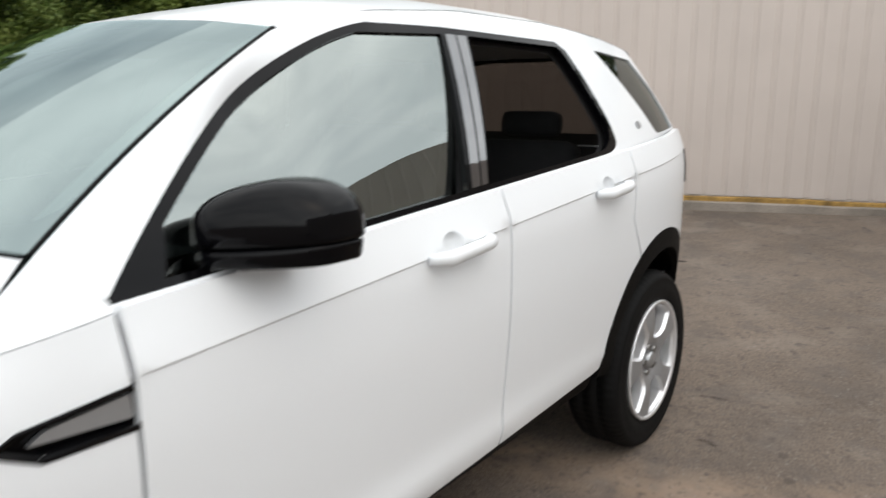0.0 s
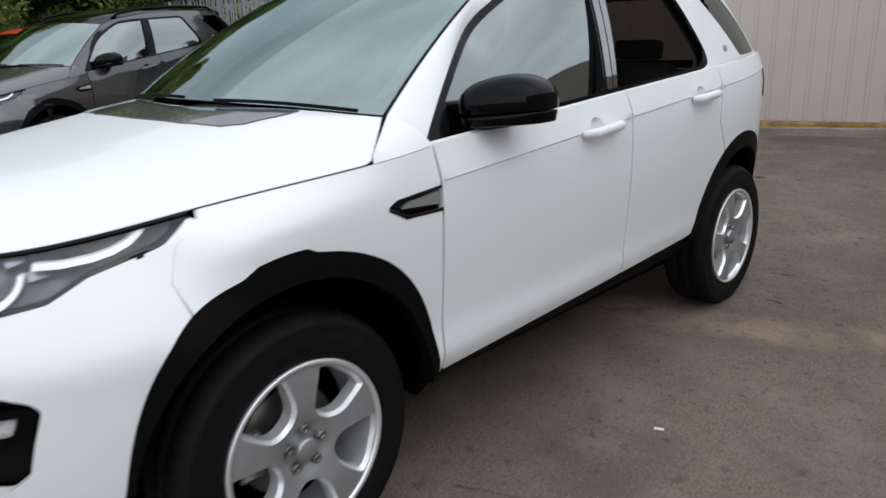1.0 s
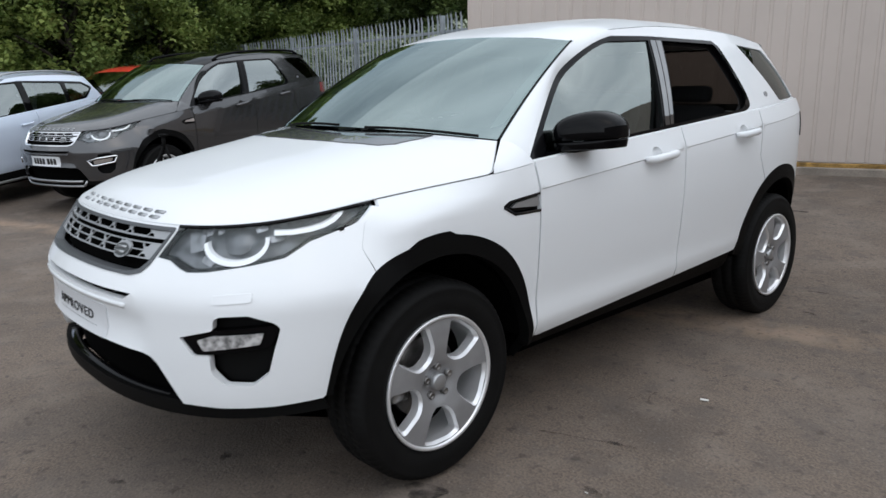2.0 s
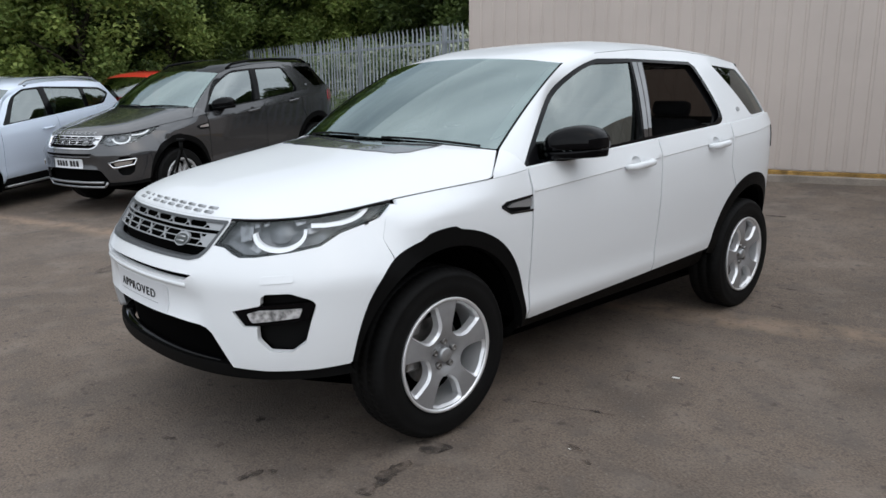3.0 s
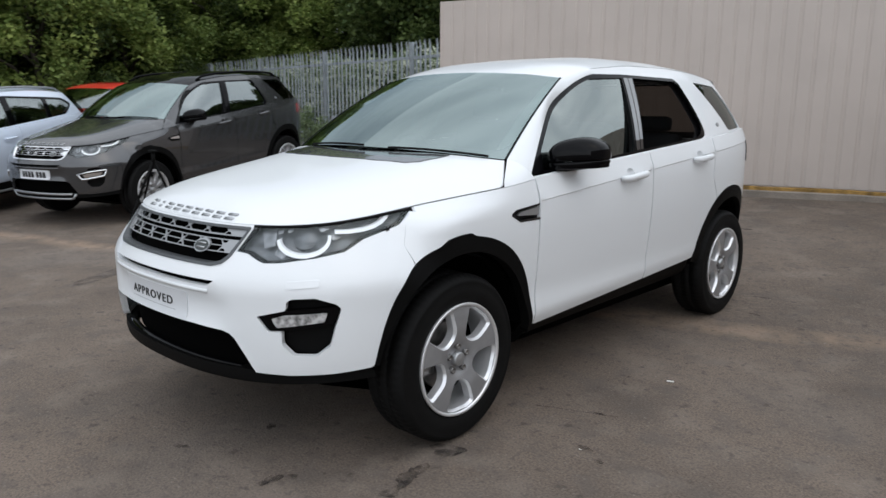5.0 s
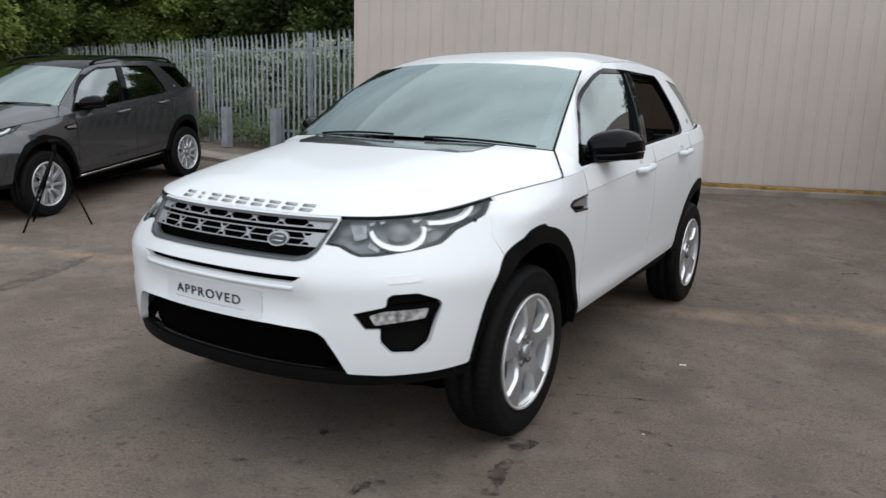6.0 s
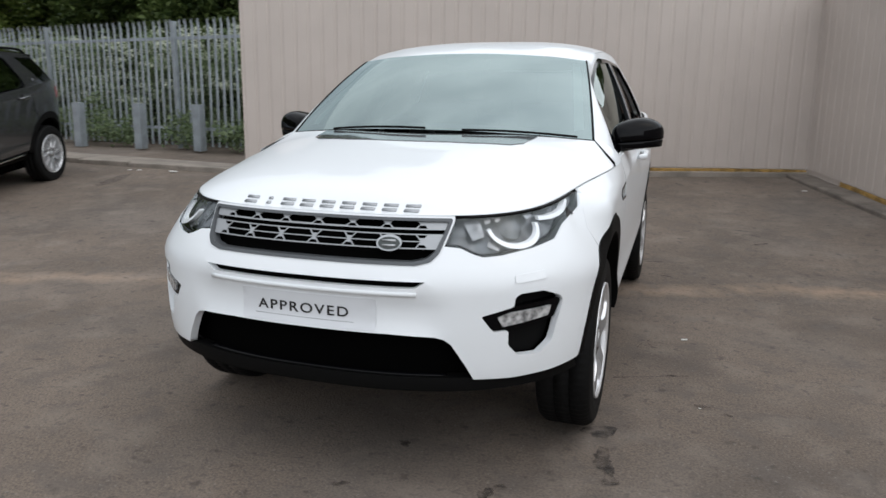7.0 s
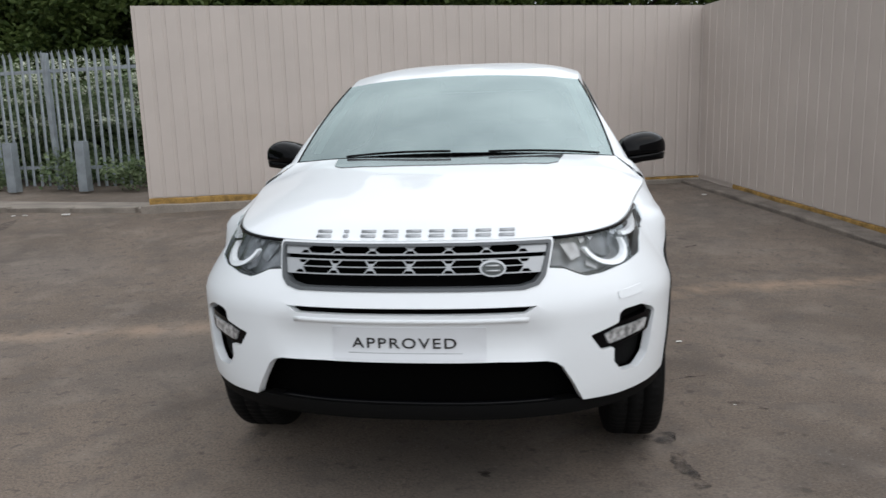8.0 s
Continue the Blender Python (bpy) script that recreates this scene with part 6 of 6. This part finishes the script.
def tree(seed, height, spread, mat, per=190, clumps=120, size=0.15, low=0.3):
    rnd = random.Random(seed)
    root = empty("tree", "dense leafy green tree behind the parked cars" if mat == LEAF else "dark leafy tree behind the fence", "tree", "trees round the yard")
    bm = bmesh.new()
    top = Vector((rnd.uniform(-0.4, 0.4), rnd.uniform(-0.4, 0.4), height * 0.8))
    tube(bm, [Vector((0, 0, -0.2)).lerp(top, t) + Vector((0.12 * math.sin(5 * t + seed), 0.1 * math.cos(4 * t), 0)) for t in np.linspace(0, 1, 9)], [0.11 * (1 - 0.85 * t) for t in np.linspace(0, 1, 9)], 8)
    for k in range(11):
        t = 0.15 + 0.06 * k
        a = k * 2.4 + seed
        p = top * t
        e = p + Vector((math.cos(a), math.sin(a), 0.55)) * spread * rnd.uniform(0.45, 0.8)
        tube(bm, [p, p.lerp(e, 0.5) + Vector((0, 0, 0.15)), e], [0.06, 0.04, 0.015], 6)
    part("trunk", bm, BARK, root)
    cl = []
    for _ in range(clumps):
        z = low + (height - low) * rnd.random() ** 0.9
        k = math.sin(math.pi * min(1, max(0.18, (z / height) ** 0.8))) ** 0.5
        a, r = rnd.uniform(0, 6.28), spread * k * rnd.random() ** 0.4
        cl.append((Vector((r * math.cos(a), r * math.sin(a), z)), rnd.uniform(0.34, 0.70)))
    v, f = leaf_cloud(cl, per, size, rnd)
    me = bpy.data.meshes.new("crown")
    me.from_pydata(v, [], f)
    # trees behind the fence get the shade-dimmed and dark leaf tones
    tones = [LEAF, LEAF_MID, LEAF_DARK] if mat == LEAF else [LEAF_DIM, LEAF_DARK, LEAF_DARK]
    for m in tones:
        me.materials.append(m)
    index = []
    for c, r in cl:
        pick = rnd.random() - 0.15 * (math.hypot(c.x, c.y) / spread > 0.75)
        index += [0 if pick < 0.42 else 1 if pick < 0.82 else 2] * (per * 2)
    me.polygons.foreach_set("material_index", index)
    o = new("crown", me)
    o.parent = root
    return root


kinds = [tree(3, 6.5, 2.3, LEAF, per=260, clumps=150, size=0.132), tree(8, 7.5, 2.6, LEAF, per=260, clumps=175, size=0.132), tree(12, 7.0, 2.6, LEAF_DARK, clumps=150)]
near = [(-17.8, 1.5), (-17.2, 4.6), (-18.6, 7.4), (-18.6, -1.8), (-19.0, -5.0), (-20.5, 3.0), (-21.0, 6.2), (-21.4, -0.5), (-18.6, 12.6), (-21.5, 9.5), (-23.0, 12.0), (-22.5, 1.2), (-23.0, 4.4), (-23.5, -3.0), (-24.0, 8.0), (-19.0, 10.6), (-20.8, 14.0), (-17.4, 13.0)]
dark = [(-12.6, 14.0), (-10.0, 13.4), (-7.6, 14.2), (-5.2, 13.4), (-2.8, 14.6), (-13.6, 17.0), (-11.0, 16.6), (-8.4, 17.2), (-5.8, 16.8), (-3.0, 17.4), (0.0, 16.0), (-16.0, 16.0), (-9.2, 19.5), (-5.0, 20.0), (3.0, 17.0), (-6.8, 12.2), (-9.2, 12.0), (-11.0, 12.4), (-14.2, 14.6)]
# trees added out of view past the side wall, for the windows' reflections
unseen_row = [(13.5, 9.0), (14.0, 5.0), (14.5, 1.0)]
used = set()
for n, (x, y) in enumerate(near + unseen_row):
    k = n % 2
    m = pose(x, y, rise(x, y) - 0.05, 0, 0, 67 * n)
    if k in used:
        copy_thing(kinds[k], m)
    else:
        kinds[k].matrix_world = m
        used.add(k)
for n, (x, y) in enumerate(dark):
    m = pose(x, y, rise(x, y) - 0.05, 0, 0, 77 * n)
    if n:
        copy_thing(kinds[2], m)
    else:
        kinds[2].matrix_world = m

# weeds and cow parsley behind the fence
rnd = random.Random(5)
cl = []
for _ in range(640):
    x = rnd.uniform(-19.0, -4.2)
    y = 7.75 + 0.146 * (-x - 4) + rnd.uniform(0.0, 2.6)
    cl.append((Vector((x, y, 0.5 + 1.95 * rnd.random() ** 1.1)), rnd.uniform(0.18, 0.42)))
v, f = leaf_cloud(cl, 60, 0.10, rnd)
me = bpy.data.meshes.new("undergrowth")
me.from_pydata(v, [], f)
me.materials.append(WEED)
tagged(new("undergrowth", me), "tangled green weeds growing behind the fence", "undergrowth", kind="stuff")
verts, faces = [], []
for _ in range(760):
    x = rnd.uniform(-16.0, -4.3)
    y = 7.6 + 0.146 * (-x - 4) + rnd.uniform(0.0, 1.8)
    h = 0.45 + rnd.uniform(0.8, 2.0) + (0.15 if -8.5 < x < -4.6 else 0.0)
    for _ in range(26):
        p = Vector((x + rnd.gauss(0, 0.07), y + rnd.gauss(0, 0.07), h + rnd.gauss(0, 0.03)))
        b, r = len(verts), rnd.uniform(0.012, 0.026)
        verts += [p + Vector((-r, 0, rnd.uniform(-r, r))), p + Vector((0, -r, 0)), p + Vector((r, 0, rnd.uniform(-r, r))), p + Vector((0, r, r))]
        faces += [(b, b + 1, b + 2), (b, b + 2, b + 3)]
me = bpy.data.meshes.new("cow_parsley")
me.from_pydata(verts, [], faces)
me.materials.append(FLOWER)
tagged(new("cow_parsley", me), "cream white flower heads of cow parsley behind the fence", "flowers", kind="stuff")
# a low bush before the fence by the grey car
rnd = random.Random(9)
for x, y, h in ((-11.1, 8.0, 1.0), (-10.5, 7.95, 0.9), (-9.2, 7.75, 0.9), (-8.3, 7.6, 0.55), (-7.0, 7.5, 0.5), (-5.9, 7.4, 0.45)):
    cl = [(Vector((rnd.uniform(-0.35, 0.35), rnd.uniform(-0.12, 0.12), rnd.uniform(0.15, h))), 0.2) for _ in range(10)]
    v, f = leaf_cloud(cl, 45, 0.075, rnd)
    me = bpy.data.meshes.new("weed_tuft")
    me.from_pydata(v, [], f)
    me.materials.append(WEED)
    o = tagged(new("weed_tuft", me), "small green weed tuft at the foot of the fence", "weed", kind="stuff")
    o.matrix_world = pose(x, y, 0.47)
